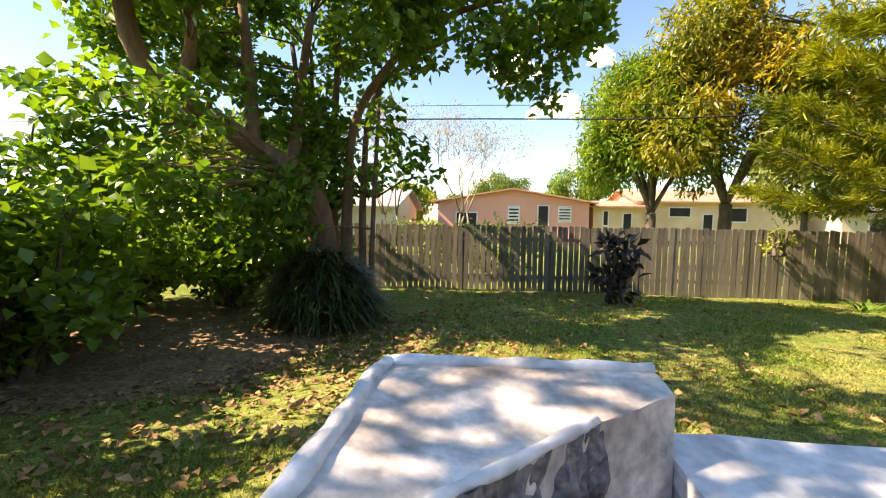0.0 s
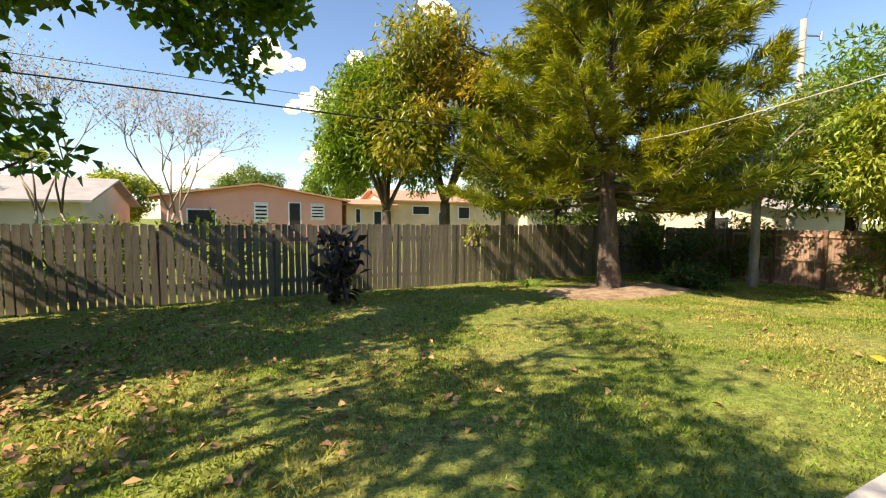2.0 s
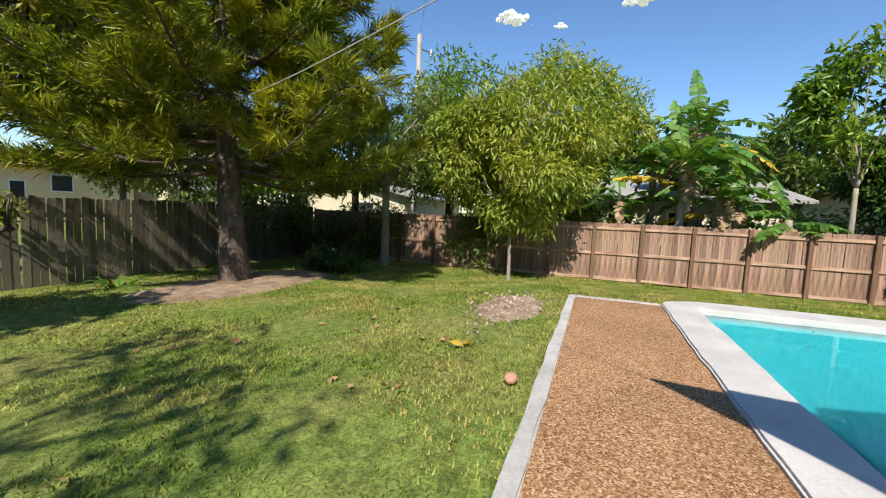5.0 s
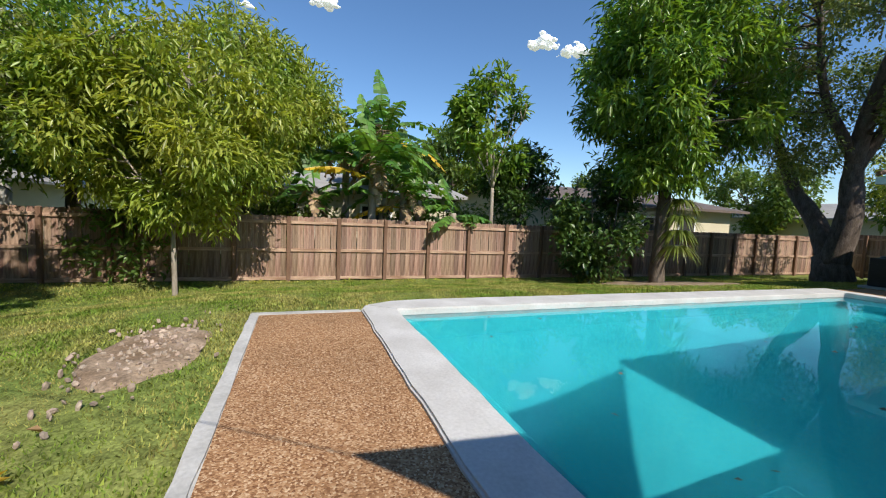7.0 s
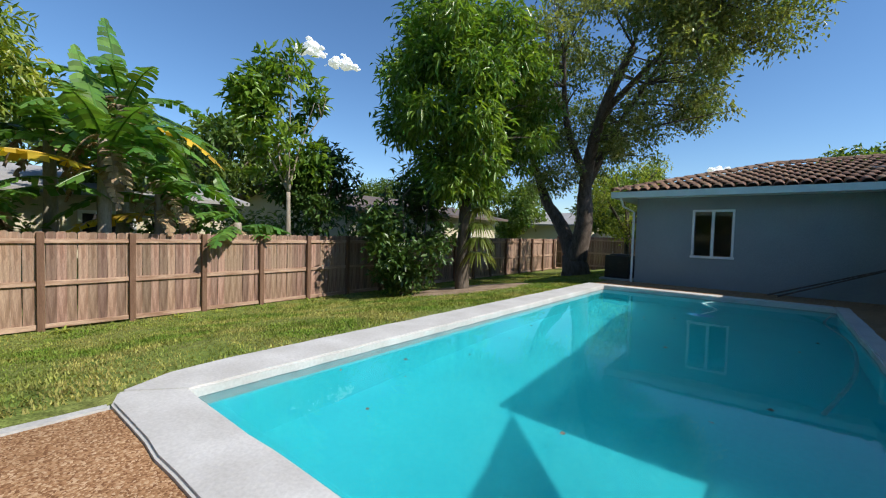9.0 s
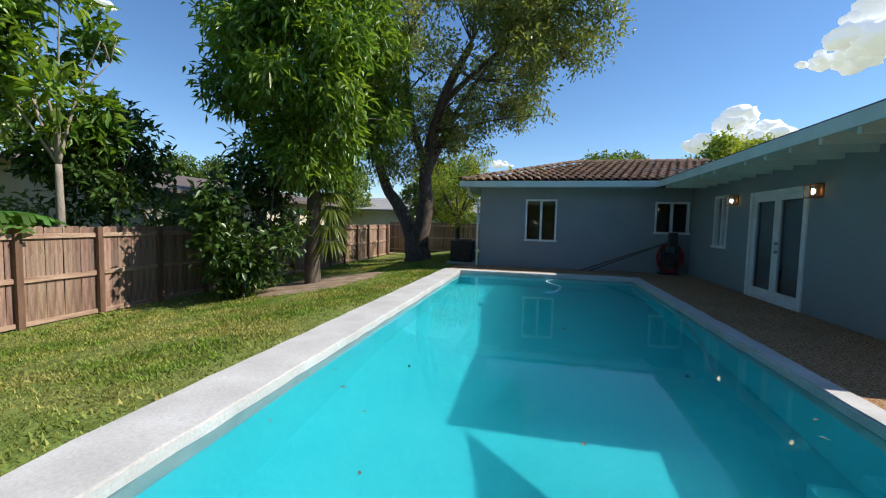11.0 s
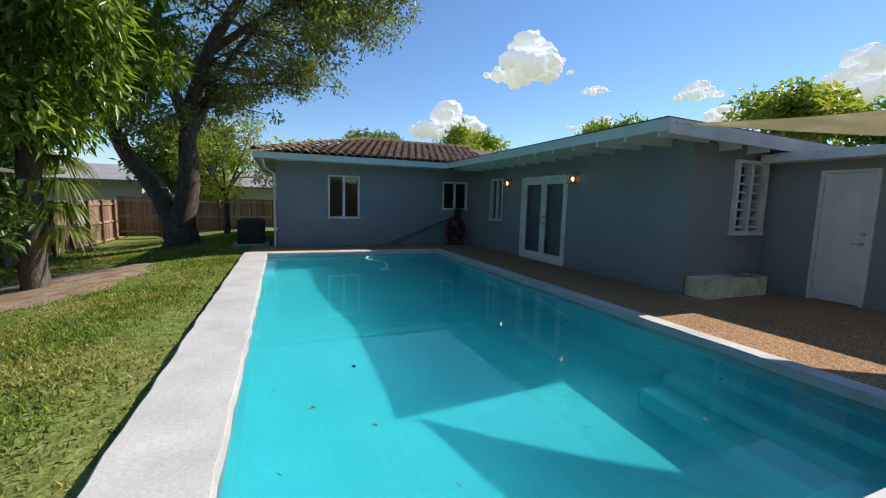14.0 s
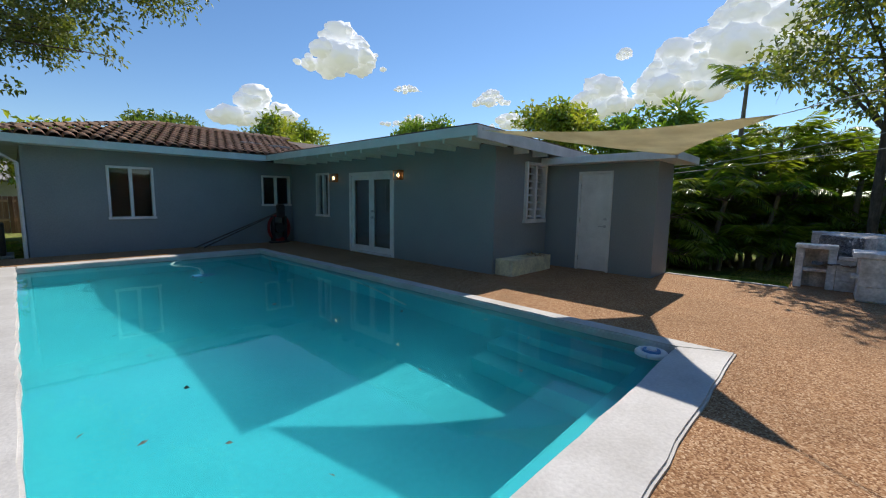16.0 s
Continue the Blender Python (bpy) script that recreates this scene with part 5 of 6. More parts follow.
overhanging_tree()
for k, (x, y, rx, ry, h) in enumerate(((-5.65, 4.35, 1.05, 1.05, 2.43), (-6.91, 6.85, 1.17, 1.17, 2.88), (-5.81, 8.45, 0.97, 0.88, 1.93), (-5.95, 3.12, 0.98, 0.81, 2.77), (-7.04, 4.69, 1.13, 1.46, 3.88), (-8.1, 8.76, 1.26, 1.36, 3.97), (-4.84, 10.15, 1.05, 0.7, 2.1))):
    cluster_shrub("dense shrub with large round green leaves", x, y, rx, ry, h, L_GRAPE, 50 + k, 150, 0.15, 0.13, 40, 0.45)
for k, (x, y, h) in enumerate(((-6.73, 3.82, 1.37), (-6.67, 5.37, 1.28), (-7.78, 8.02, 1.45), (-6.56, 9.65, 1.32))):
    cluster_shrub("low dark green undergrowth beneath the trees", x, y, 0.9, 1.1, h, L_DARK, 150 + k, 200, 0.15, 0.10, 26, 0.42)
strap_plant("strap_leaf_clump", "big dark green clump of drooping strap leaves", -3.28, 7.56, 5200, 0.66, 0.036, L_STRAP, 61, arch=1.2, up=0.9, radius=0.9, height=1.35)
cluster_shrub("dark purple-leaved rubber shrub by the fence", 2.79, 9.95, 0.37, 0.33, 1.61, L_TI, 62, 95, 0.27, 0.12, 18, 0.30, droop=-0.5)
cluster_shrub("small bright green shrub hanging over the fence", 7.05, 11.13, 0.32, 0.23, 0.64, L_LYCHEE, 63, 260, 0.12, 0.06, 8, 0.22, z0=1.15)
strap_plant("grass_tuft", "tuft of long pale green leaves by the fence", 8.33, 10.15, 26, 0.8, 0.06, L_BANANA, 64)
cluster_shrub("low dark green shrub in the fence corner", 12.98, 8.36, 1.24, 0.66, 0.62, L_DARK, 65, 260, 0.14, 0.06, 26, 0.35)
cluster_shrub("green vine heap on the corner of the fence", 14.81, 9.93, 0.61, 0.3, 1.73, L_DARK, 66, 260, 0.14, 0.07, 22, 0.35)

# trees inside and behind the fences
crown_tree("slender leaning tree with pale trunk in the corner", 14.93, 7.71, 5.88, (1.93, 2.02, 2.02), 4.45, L_OAK, 71, M_BARKPALE, 44, 0.62, 240, 0.12, 0.05, 0.15, (0.3, 0.2))
crown_tree("bushy tree of light green narrow leaves before the fence", 14.4, 3.45, 5.4, (1.55, 2.2, 2.2), 3.35, L_LYCHEE, 72, M_BARKPALE, 64, 0.68, 400, 0.19, 0.045, 0.06, (0.1, 0.1), droop=0.8)
crown_tree("yellow-green mango tree in the neighbouring garden", 8.8, 16.8, 9, (4.2, 3.3, 3.6), 6.2, L_MANGOY, 73, None, 92, 1.15, 230, 0.24, 0.07, 0.28, droop=0.6, low=-0.62)
crown_tree("dense green tree in the neighbouring garden", 6.3, 17.3, 8, (2.3, 2.2, 3.1), 5.3, L_MANGO, 74, None, 54, 0.95, 260, 0.22, 0.07, 0.24, droop=0.5, low=-0.6)
crown_tree("green garden tree beyond the corner", 12.67, 13.98, 6.84, (2.39, 2.22, 2.56), 4.7, L_OAK, 75, None, 60, 0.8, 200, 0.16, 0.06, 0.2)
crown_tree("leafy tree beyond the east fence", 17.66, 6.5, 6.76, (2.03, 2.37, 2.2), 4.81, L_MANGO, 76, None, 56, 0.8, 220, 0.2, 0.06, 0.2)
crown_tree("spreading light green tree beyond the east fence", 17.9, 2.5, 7.4, (1.9, 2.4, 2.3), 4.5, L_LYCHEE, 77, None, 46, 0.85, 300, 0.2, 0.05, 0.16, droop=0.7)
crown_tree("thin avocado tree beyond the east fence", 16.6, -4.9, 7, (1.05, 1.25, 1.9), 4.7, L_MANGO, 78, M_BARKPALE, 34, 0.42, 300, 0.24, 0.085, 0.08, droop=0.2)
crown_tree("dark green bushy tree beyond the east fence", 17.2, -6.2, 4, (1.1, 1.0, 1.4), 2.9, L_DARK, 79, None, 26, 0.55, 300, 0.2, 0.07, 0.1)
banana(16.75, -1.03, 3.59, 81, 13, 2.6, 8, 1)
banana(18.4, -1.7, 4.85, 82, 14, 2.9, 8, 1, lean=0.2)
banana(18.05, -0.39, 3.88, 86, 11, 2.5, 4, 0)
banana(17.1, 0.6, 2.52, 83, 9, 2.0, 3, 0)
banana(16.8, -2, 2.81, 87, 10, 2.1, 6, 1)
banana(16.9, -3.7, 1.94, 84, 8, 1.5, 4, 0)
banana(17.2, -2.6, 2.33, 85, 7, 1.7, 3, 1)

# mango tree by the pool with hanging strap leaves on its trunk
crown_tree("tall mango tree with drooping glossy leaves", 13.87, -9.2, 9, (2.5, 2.4, 3.1), 5.9, L_MANGO, 91, M_BARK, 105, 0.75, 330, 0.24, 0.06, 0.23, (-0.2, 0.1), droop=0.9)
cluster_shrub("dark glossy shrub against the fence", 14.61, -7.62, 1.14, 1.35, 3.3, L_DARK, 92, 240, 0.16, 0.08, 64, 0.45)
for k, z in enumerate((2.6, 2.15, 1.7, 1.25)):
    strap_plant("hanging_fern", "long yellow-green strap leaves hanging on the mango trunk", 13.46, -9.45, 80, 0.45, 0.05, L_BROMELIAD, 93 + k, z0=z, arch=1.9, up=0.25, radius=0.18, hang=True)


def oak():
    trunks = [([(12.6, -15.2, -0.1), (12.6, -15.2, 0.5), (12.8, -15.4, 1.0)], 0.62, 0.46),
              ([(12.7, -15.3, 0.8), (13.4, -15.6, 2.2), (14.2, -15.6, 3.4), (14.8, -15.2, 5.5)], 0.40, 0.14),
              ([(12.6, -15.2, 0.8), (12.3, -15.1, 2.4), (12.2, -14.9, 4.2), (11.4, -14.2, 6.5), (10.2, -13.2, 8.0)], 0.42, 0.12),
              ([(12.2, -14.9, 4.0), (12.6, -13.8, 6.0), (12.4, -12.8, 8.2)], 0.2, 0.06),
              ([(11.5, -14.3, 6.3), (9.6, -13.6, 7.6), (7.4, -12.2, 8.4)], 0.14, 0.04),
              ([(12.2, -15.0, 3.8), (11.2, -15.4, 6.2), (9.6, -15.6, 8.6)], 0.18, 0.05)]
    clumps = crown_clumps((11.0, -13.9, 7.6), (4.7, 3.9, 3.0), 135, 0.82, 101, -0.75)
    clumps += crown_clumps((7.6, -12.6, 8.6), (2.2, 2.0, 1.4), 34, 0.7, 102)
    clumps += crown_clumps((13.2, -14.6, 5.6), (2.6, 1.8, 2.0), 36, 0.75, 103)
    clumps += crown_clumps((10.2, -14.0, 5.2), (1.2, 1.2, 1.0), 10, 0.5, 104)
    tree("large spreading oak with a dark forked trunk", (12.6, -15.2, 0), trunks, clumps, M_BARKDARK, L_OAK, 300, 0.12, 0.058, 100, 0.3)


oak()
crown_tree("tree with yellow-green leaves behind the house corner", 11.6, -18.6, 5, (1.8, 1.6, 1.8), 3.6, L_LYCHEE, 105, None, 30, 0.6, 260, 0.14, 0.05, 0.14)

# palms beyond the deck's west side
for k, (x, y, h) in enumerate(((-3.0, -3.0, 1.8), (-3.8, -1.9, 2.4), (-4.9, -2.9, 3.2), (-4.9, -0.9, 2.6), (-6.0, -1.9, 3.6), (-6.3, -0.6, 3.0), (-7.4, -0.7, 3.8), (-7.6, -3.0, 4.0), (-8.8, 0.4, 3.8), (-6.6, 1.2, 3.2), (-9.4, 2.2, 3.6))):
    palm("dense clump of feathery green areca palms", x, y, [(0, 0, h, 0.2, 0.1), (0.3, 0.3, h * 0.8, 0.3, 0.3), (-0.3, 0.2, h * 0.62, -0.3, 0.3), (0.1, -0.4, h * 0.45, 0.2, -0.5), (0.35, -0.1, h * 0.2, 0.4, 0), (0.2, 0.5, h * 0.3, 0.2, 0.2)], 11, 1.75, 110 + k, leaf_w=0.045)
crown_tree("tall dark-leaved tree beyond the palms", -4.6, 1.5, 7.8, (2.2, 2.5, 1.9), 5.7, L_OAK, 131, None, 50, 0.62, 170, 0.15, 0.07, 0.12)
# Tree added to throw dappled shade on the lawn, its crown out of view.
tree("tall open-crowned tree added to shade the lawn", (-7.0, 1.7, 0.1), [([(-7.0, 1.7, -0.05), (-6.9, 1.8, 2.4), (-6.1, 2.5, 5.2), (-4.6, 3.6, 7.2)], 0.16, 0.05), ([(-6.2, 2.4, 5.0), (-4.2, 2.9, 6.6), (-2.4, 3.6, 7.4)], 0.08, 0.03)],
     crown_clumps((-4.0, 3.9, 7.5), (3.1, 2.7, 1.1), 40, 0.55, 133), M_BARK, L_OAK, 85, 0.17, 0.09, 132)
palm("tall slim palm with a yellowing crown", -6.2, -1.6, [(0, 0, 5.6, 0.1, 0.1)], 13, 1.7, 121, leaf_len=0.42)
palm("far coconut palm beyond the neighbouring roofs", 31, -14.5, [(0, 0, 5.6, 0.3, 0.3)], 16, 2.8, 122, leaf_len=0.8, leaf_w=0.06, z0=0)
palm("sunlit palm in a far garden", -12.5, 36, [(0, 0, 5.4, 0.3, 0)], 16, 2.8, 123, leaf=L_LYCHEE, leaf_len=0.8, leaf_w=0.07, z0=0)

for k, (x, y) in enumerate(((15.95, -0.3), (15.95, -2.1), (15.9, -2.9), (15.95, -5.2), (15.95, 2.0), (15.85, 5.2), (15.95, 0.7), (15.9, -6.2))):
    strap_plant("weed", "small green weed at the foot of the fence", x, y, 22, 0.22, 0.035, L_LYCHEE, 160 + k, up=0.9, radius=0.1)
for k, (x, y) in enumerate(((-0.21, 10.96), (4.86, 10.78), (7.45, 10.27), (10.64, 10.05), (1.71, 10.94))):
    strap_plant("weed", "small green weed at the foot of the fence", x, y, 26, 0.26, 0.035, L_MANGO, 170 + k, up=0.9, radius=0.14)


# ---- neighbouring houses ----
def gable_house(name, label, x0, x1, y0, y1, eave, ridge, wall, roofmat, openings, along="y", door=None):
    """A low house with a gable to the south (ridge along y) or eaves to the south (ridge along x)."""
    h = thing(name, label, "house", "", "", ((x0 + x1) / 2, (y0 + y1) / 2, 0))
    cx, cy = (x0 + x1) / 2, (y0 + y1) / 2
    bm = bmesh.new()
    if along == "y":
        out = [(x0, 0), (x1, 0), (x1, eave), (cx, ridge), (x0, eave)]
        a = [bm.verts.new((x, y0, z)) for x, z in out]
        b = [bm.verts.new((x, y1, z)) for x, z in out]
    else:
        out = [(y0, 0), (y1, 0), (y1, eave), (cy, ridge), (y0, eave)]
        a = [bm.verts.new((x0, y, z)) for y, z in out]
        b = [bm.verts.new((x1, y, z)) for y, z in out]
    bm.faces.new(a)
    bm.faces.new(b[::-1])
    for i in range(5):
        bm.faces.new((a[i], a[(i + 1) % 5], b[(i + 1) % 5], b[i]))
    bmesh.ops.recalc_face_normals(bm, faces=bm.faces)
    part("wall", bm, wall, h)
    o, t = 0.6, 0.14
    for sg in (-1, 1):
        bm = bmesh.new()
        if along == "y":
            ex = x0 - o if sg < 0 else x1 + o
            ez = eave - (ridge - eave) * o / (cx - x0)
            q = [(ex, y0 - o, ez), (cx, y0 - o, ridge), (cx, y1 + o, ridge), (ex, y1 + o, ez)]
        else:
            ey = y0 - o if sg < 0 else y1 + o
            ez = eave - (ridge - eave) * o / (cy - y0)
            q = [(x0 - o, ey, ez), (x0 - o, cy, ridge), (x1 + o, cy, ridge), (x1 + o, ey, ez)]
        low = [bm.verts.new((x, y, z + 0.02)) for x, y, z in q]
        top = [bm.verts.new((x, y, z + t)) for x, y, z in q]
        bm.faces.new(low)
        bm.faces.new(top)
        for i in range(4):
            bm.faces.new((low[i], low[(i + 1) % 4], top[(i + 1) % 4], top[i]))
        bmesh.ops.recalc_face_normals(bm, faces=bm.faces)
        part("roof", bm, roofmat, h)
    for face, u0, u1, z0, z1, kind in openings:
        def bx(d0, d1, a0, a1, b0, b1):
            if face == "s":
                return box(bmesh.new(), a0, a1, y0 - d1, y0 - d0, b0, b1)
            if face == "w":
                return box(bmesh.new(), x0 - d1, x0 - d0, a0, a1, b0, b1)
            return box(bmesh.new(), x1 + d0, x1 + d1, a0, a1, b0, b1)
        w = part("door" if kind == "door" else "window", bx(0.0, 0.06, u0, u1, z0, z1), M_WHITE, h, "white framed " + ("door" if kind == "door" else "window"))
        part("pane", bx(0.061, 0.07, u0 + 0.1, u1 - 0.1, z0 + 0.1, z1 - 0.1), M_DARK, w, "dark glass")
        if kind == "louvre":
            n = 5
            for i in range(n):
                z = z0 + 0.18 + i * (z1 - z0 - 0.36) / (n - 1)
                part("slat", bx(0.072, 0.11, u0 + 0.08, u1 - 0.08, z - 0.07, z + 0.07), M_WHITE, w)
    return h


gable_house("house", "salmon pink bungalow with a low gabled terracotta roof", -4.41, 8.05, 34.60, 46.10, 3.35, 4.38, M_PINK, M_PINKROOF,
            [("s", -2.90, -1.03, 0.68, 2.55, "window"), ("s", 1.46, 2.44, 1.57, 3.09, "louvre"), ("s", 3.87, 4.85, 0.77, 3.18, "door"), ("s", 5.56, 6.63, 1.75, 3.09, "louvre")])
gable_house("house", "cream bungalow with a low brown roof", 12.68, 24.96, 36.10, 46.10, 3.62, 4.78, M_CREAM, M_PINKROOF,
            [("s", 14.81, 16.59, 2.29, 3.18, "window"), ("s", 19.62, 20.96, 1.93, 3.18, "window"), ("s", 17.48, 18.37, 0.68, 2.64, "door")], "x")
gable_house("house", "cream house wing with white trim", 8.58, 12.50, 35.40, 46.40, 3.09, 3.71, M_CREAM, M_PINKROOF, [("s", 9.30, 9.83, 1.48, 2.82, "window"), ("s", 10.90, 11.70, 0.68, 2.64, "door")], "x")
gable_house("house", "white-walled cottage among trees", 26.74, 35.64, 34.40, 42.40, 2.82, 3.98, M_CREAM2, M_GREYROOF, [("s", 28.52, 30.30, 1.22, 2.46, "window"), ("s", 32.08, 32.97, 0.51, 2.46, "door")], "x")
gable_house("house", "pale house with a grey roof behind shrubs", -17.76, -7.08, 29.10, 39.10, 2.82, 4.24, M_CREAM2, M_GREYROOF, [("s", -14.20, -12.42, 1.22, 2.38, "window")], "x")
gable_house("house", "cream bungalow with brown shingled roof", 20.3, 32.8, -21.2, -9.6, 2.75, 3.9, M_CREAM2, M_ROOFDECK, [("w", -12.6, -11.3, 1.2, 2.3, "window"), ("w", -18.6, -17.4, 1.3, 2.4, "window"), ("w", -15.9, -15.0, 0.3, 2.3, "door")], "y")
gable_house("house", "white cottage wall beyond the bananas", 22, 32, -5.5, 5, 2.7, 3.7, M_CREAM2, M_GREYROOF, [("w", -2.8, -1.4, 1.1, 2.2, "window"), ("w", 1.0, 2.2, 1.1, 2.2, "window")], "y")
gable_house("house", "small cottage with a low grey roof", 25, 35, 12, 20, 2.6, 3.6, M_CREAM2, M_GREYROOF, [("w", 14, 15.5, 1.1, 2.2, "window")], "x")
gable_house("house", "pale blue-white house beyond the back fence", 18, 30, -44, -32, 2.8, 4.0, M_CREAM2, M_GREYROOF, [("s", 20, 21, 1, 2, "window")], "x")
gable_house("house", "low white house across the back garden", 6, 16, -40, -30, 2.6, 3.8, M_WHITE, M_GREYROOF, [("e", -34, -33, 1, 2, "window")], "x")

# ---- far trees ----
far = [(1.67, 58.54, 4.12, 7.95, L_FAR), (-3.6, 49.73, 2.22, 4.89, L_FAR), (-8.6, 43.65, 2.72, 5.89, L_LYCHEE), (-14.7, 28.17, 3.03, 5.8, L_LYCHEE), (10.42, 50.29, 3.65, 8.22, L_MANGO), (17.81, 25.57, 2.94, 6.93, L_OAK), (21.4, 21.33, 2.87, 6.75, L_MANGO),
       (27.44, 24.32, 3.03, 7.16, L_FAR), (24.43, 6.09, 2.6, 6.08, L_OAK), (21.37, 4.54, 2.18, 5.58, L_FAR), (32.08, 2.27, 3.25, 7.22, L_FAR), (22.43, -2.24, 1.87, 5.78, L_FAR), (27.5, -7.42, 2.31, 6.92, L_FAR), (38.09, -11.79, 3.99, 7.48, L_FAR),
       (39.95, -31.04, 4, 7.5, L_FAR), (25.67, -31.41, 3.2, 6.8, L_FAR), (14, -28, 3.0, 6.2, L_FAR), (7.5, -26, 2.4, 5.2, L_LYCHEE), (2, -32, 3.2, 7.6, L_FAR), (-5, -31, 3.0, 8.0, L_LYCHEE), (-14, -24, 3.2, 8.2, L_MANGO),
       (-13.5, -12, 2.8, 7.6, L_LYCHEE), (-14, -7, 2.6, 7.0, L_MANGO), (-8.68, 13.89, 2.3, 5.31, L_OAK), (-10.65, 18.9, 2.66, 6.21, L_OAK), (18.46, 11.18, 2.16, 5.82, L_OAK), (30.24, 14.05, 2.7, 6.33, L_FAR)]
for k, (x, y, r, h, m) in enumerate(far):
    crown_tree("leafy green tree in a neighbouring garden", x, y, h, (r, r, min(r * 0.75, h * 0.4)), h - min(r * 0.75, h * 0.4), m, 200 + k, None, int(16 + 8 * r), 0.26 * r + 0.2, 130, 0.30, 0.14, 0.2, droop=0.3, z0=0.0)
for k, (x, y, rx, ry, h) in enumerate(((-2.88, 13.93, 2.64, 0.88, 1.94), (11.6, 12.6, 1.2, 0.7, 1.95), (15.19, 11.79, 1.19, 0.76, 2.38), (0.22, 14.16, 1.76, 0.88, 1.93), (13.52, 12.31, 1.38, 0.86, 2.24), (16.53, 9.19, 0.84, 1.34, 2.35), (16.58, 4.93, 0.86, 1.55, 2.32), (18.11, -9.04, 0.8, 1.2, 2.4), (19.24, -5.54, 0.9, 1.3, 2.4), (18.04, 1.27, 0.82, 1.28, 2.55), (18.35, -3.06, 0.84, 1.5, 2.72), (18.95, -11.51, 0.8, 1.4, 2.3))):
    cluster_shrub("green hedge shrub beyond the fence", x, y, rx, ry, h, L_FAR, 240 + k, 180, 0.17, 0.07, 30, 0.5)


def bare_tree(x, y, h, seed):
    """A thin, nearly leafless tree with many fine twigs."""
    rng = random.Random(seed)
    t = thing("bare_tree", "thin nearly bare tree with fine pale twigs", "tree", "", "", (x, y, 0))
    bm = bmesh.new()
    tips = []

    def grow(p, d, ln, r, depth):
        q = p + d * ln
        tube(bm, [p, p.lerp(q, 0.5) + Vector((rng.uniform(-1, 1), rng.uniform(-1, 1), 0)) * ln * 0.05, q], [r, r * 0.85, r * 0.65], 5)
        if not depth:
            tips.append(q)
        else:
            for _ in range(2 if depth > 3 else 3):
                nd = (d + Vector((rng.uniform(-1, 1), rng.uniform(-1, 1), rng.uniform(-0.4, 0.7))) * 0.7).normalized()
                grow(q, nd, ln * rng.uniform(0.55, 0.8), r * 0.6, depth - 1)
    for k in range(3):
        grow(Vector((x + 0.5 * k - 0.5, y + 0.2 * k, -0.05)), Vector((rng.uniform(-0.25, 0.35), rng.uniform(-0.2, 0.2), 1)).normalized(), h * 0.36, 0.055, 5)
    part("trunk", bm, M_BARKPALE, t, "", True)
    c = np.array([tuple(p) for p in tips])
    c = np.repeat(c, 9, 0) + np.random.default_rng(seed).normal(size=(9 * len(c), 3)) * 0.22
    part("crown", leaves("crown", c, 0.07, 0.04, L_PINKISH, seed, 0.2), L_PINKISH, t, "sparse pale reddish leaves")


bare_tree(-3.7, 15.3, 5.9, 301)
bare_tree(-1.3, 16.1, 6.1, 302)


# ---- utility lines ----
def utility():
    x, y = 20.8, 9.45
    p = thing("utility_pole", "pale utility pole with a small bracket", "utility pole", "", "", (x, y, 0))
    part("shaft", tube(bmesh.new(), [(x, y, -0.15), (x, y, 9.8)], [0.16, 0.11], 12), M_POLEWOOD, p)
    part("bracket", tube(bmesh.new(), [(x, y, 9.2), (x + 0.45, y - 0.4, 9.1)], [0.04, 0.03], 8), M_METAL, p)
    part("insulator", tube(bmesh.new(), [(x + 0.45, y - 0.4, 8.95), (x + 0.45, y - 0.4, 9.25)], [0.06, 0.05], 8), M_METAL, p)

    def cable(pts, r, mat, label):
        ob = part("cable", tube(bmesh.new(), curve_points(pts, 6), [r] * (6 * (len(pts) - 1) + 1), 6), mat)
        tagged(ob, label, "cable")
    cable([(-26, 12.9, 5.15), (-3.0, 12.3, 4.85), (8.3, 11.9, 4.85), (x, y, 6.1)], 0.019, M_WIRE, "thick black overhead cable along the back fence")
    cable([(-26, 12.7, 5.5), (-3.0, 12.1, 5.18), (8.3, 11.7, 5.2), (x, y, 6.6)], 0.008, M_WIRE, "thin black overhead cable along the back fence")
    cable([(x, y, 9.5), (12.0, 5.2, 8.7), (0.0, 1.0, 7.6), (-14, -1.5, 6.4)], 0.006, M_WIREPALE, "pale service cable running to the house")
    cable([(-2.2, -6.0, 2.4), (-2.4, -2.3, 2.74), (-2.7, 1.4, 3.13), (-4.55, 1.55, 3.3)], 0.009, M_WIREPALE, "pale cable strung before the palms")
    cable([(-2.2, -6.0, 2.6), (-2.4, -2.3, 2.86), (-2.7, 1.4, 3.45), (-4.55, 1.55, 3.7)], 0.007, M_WIREPALE, "pale cable strung before the palms")


utility()


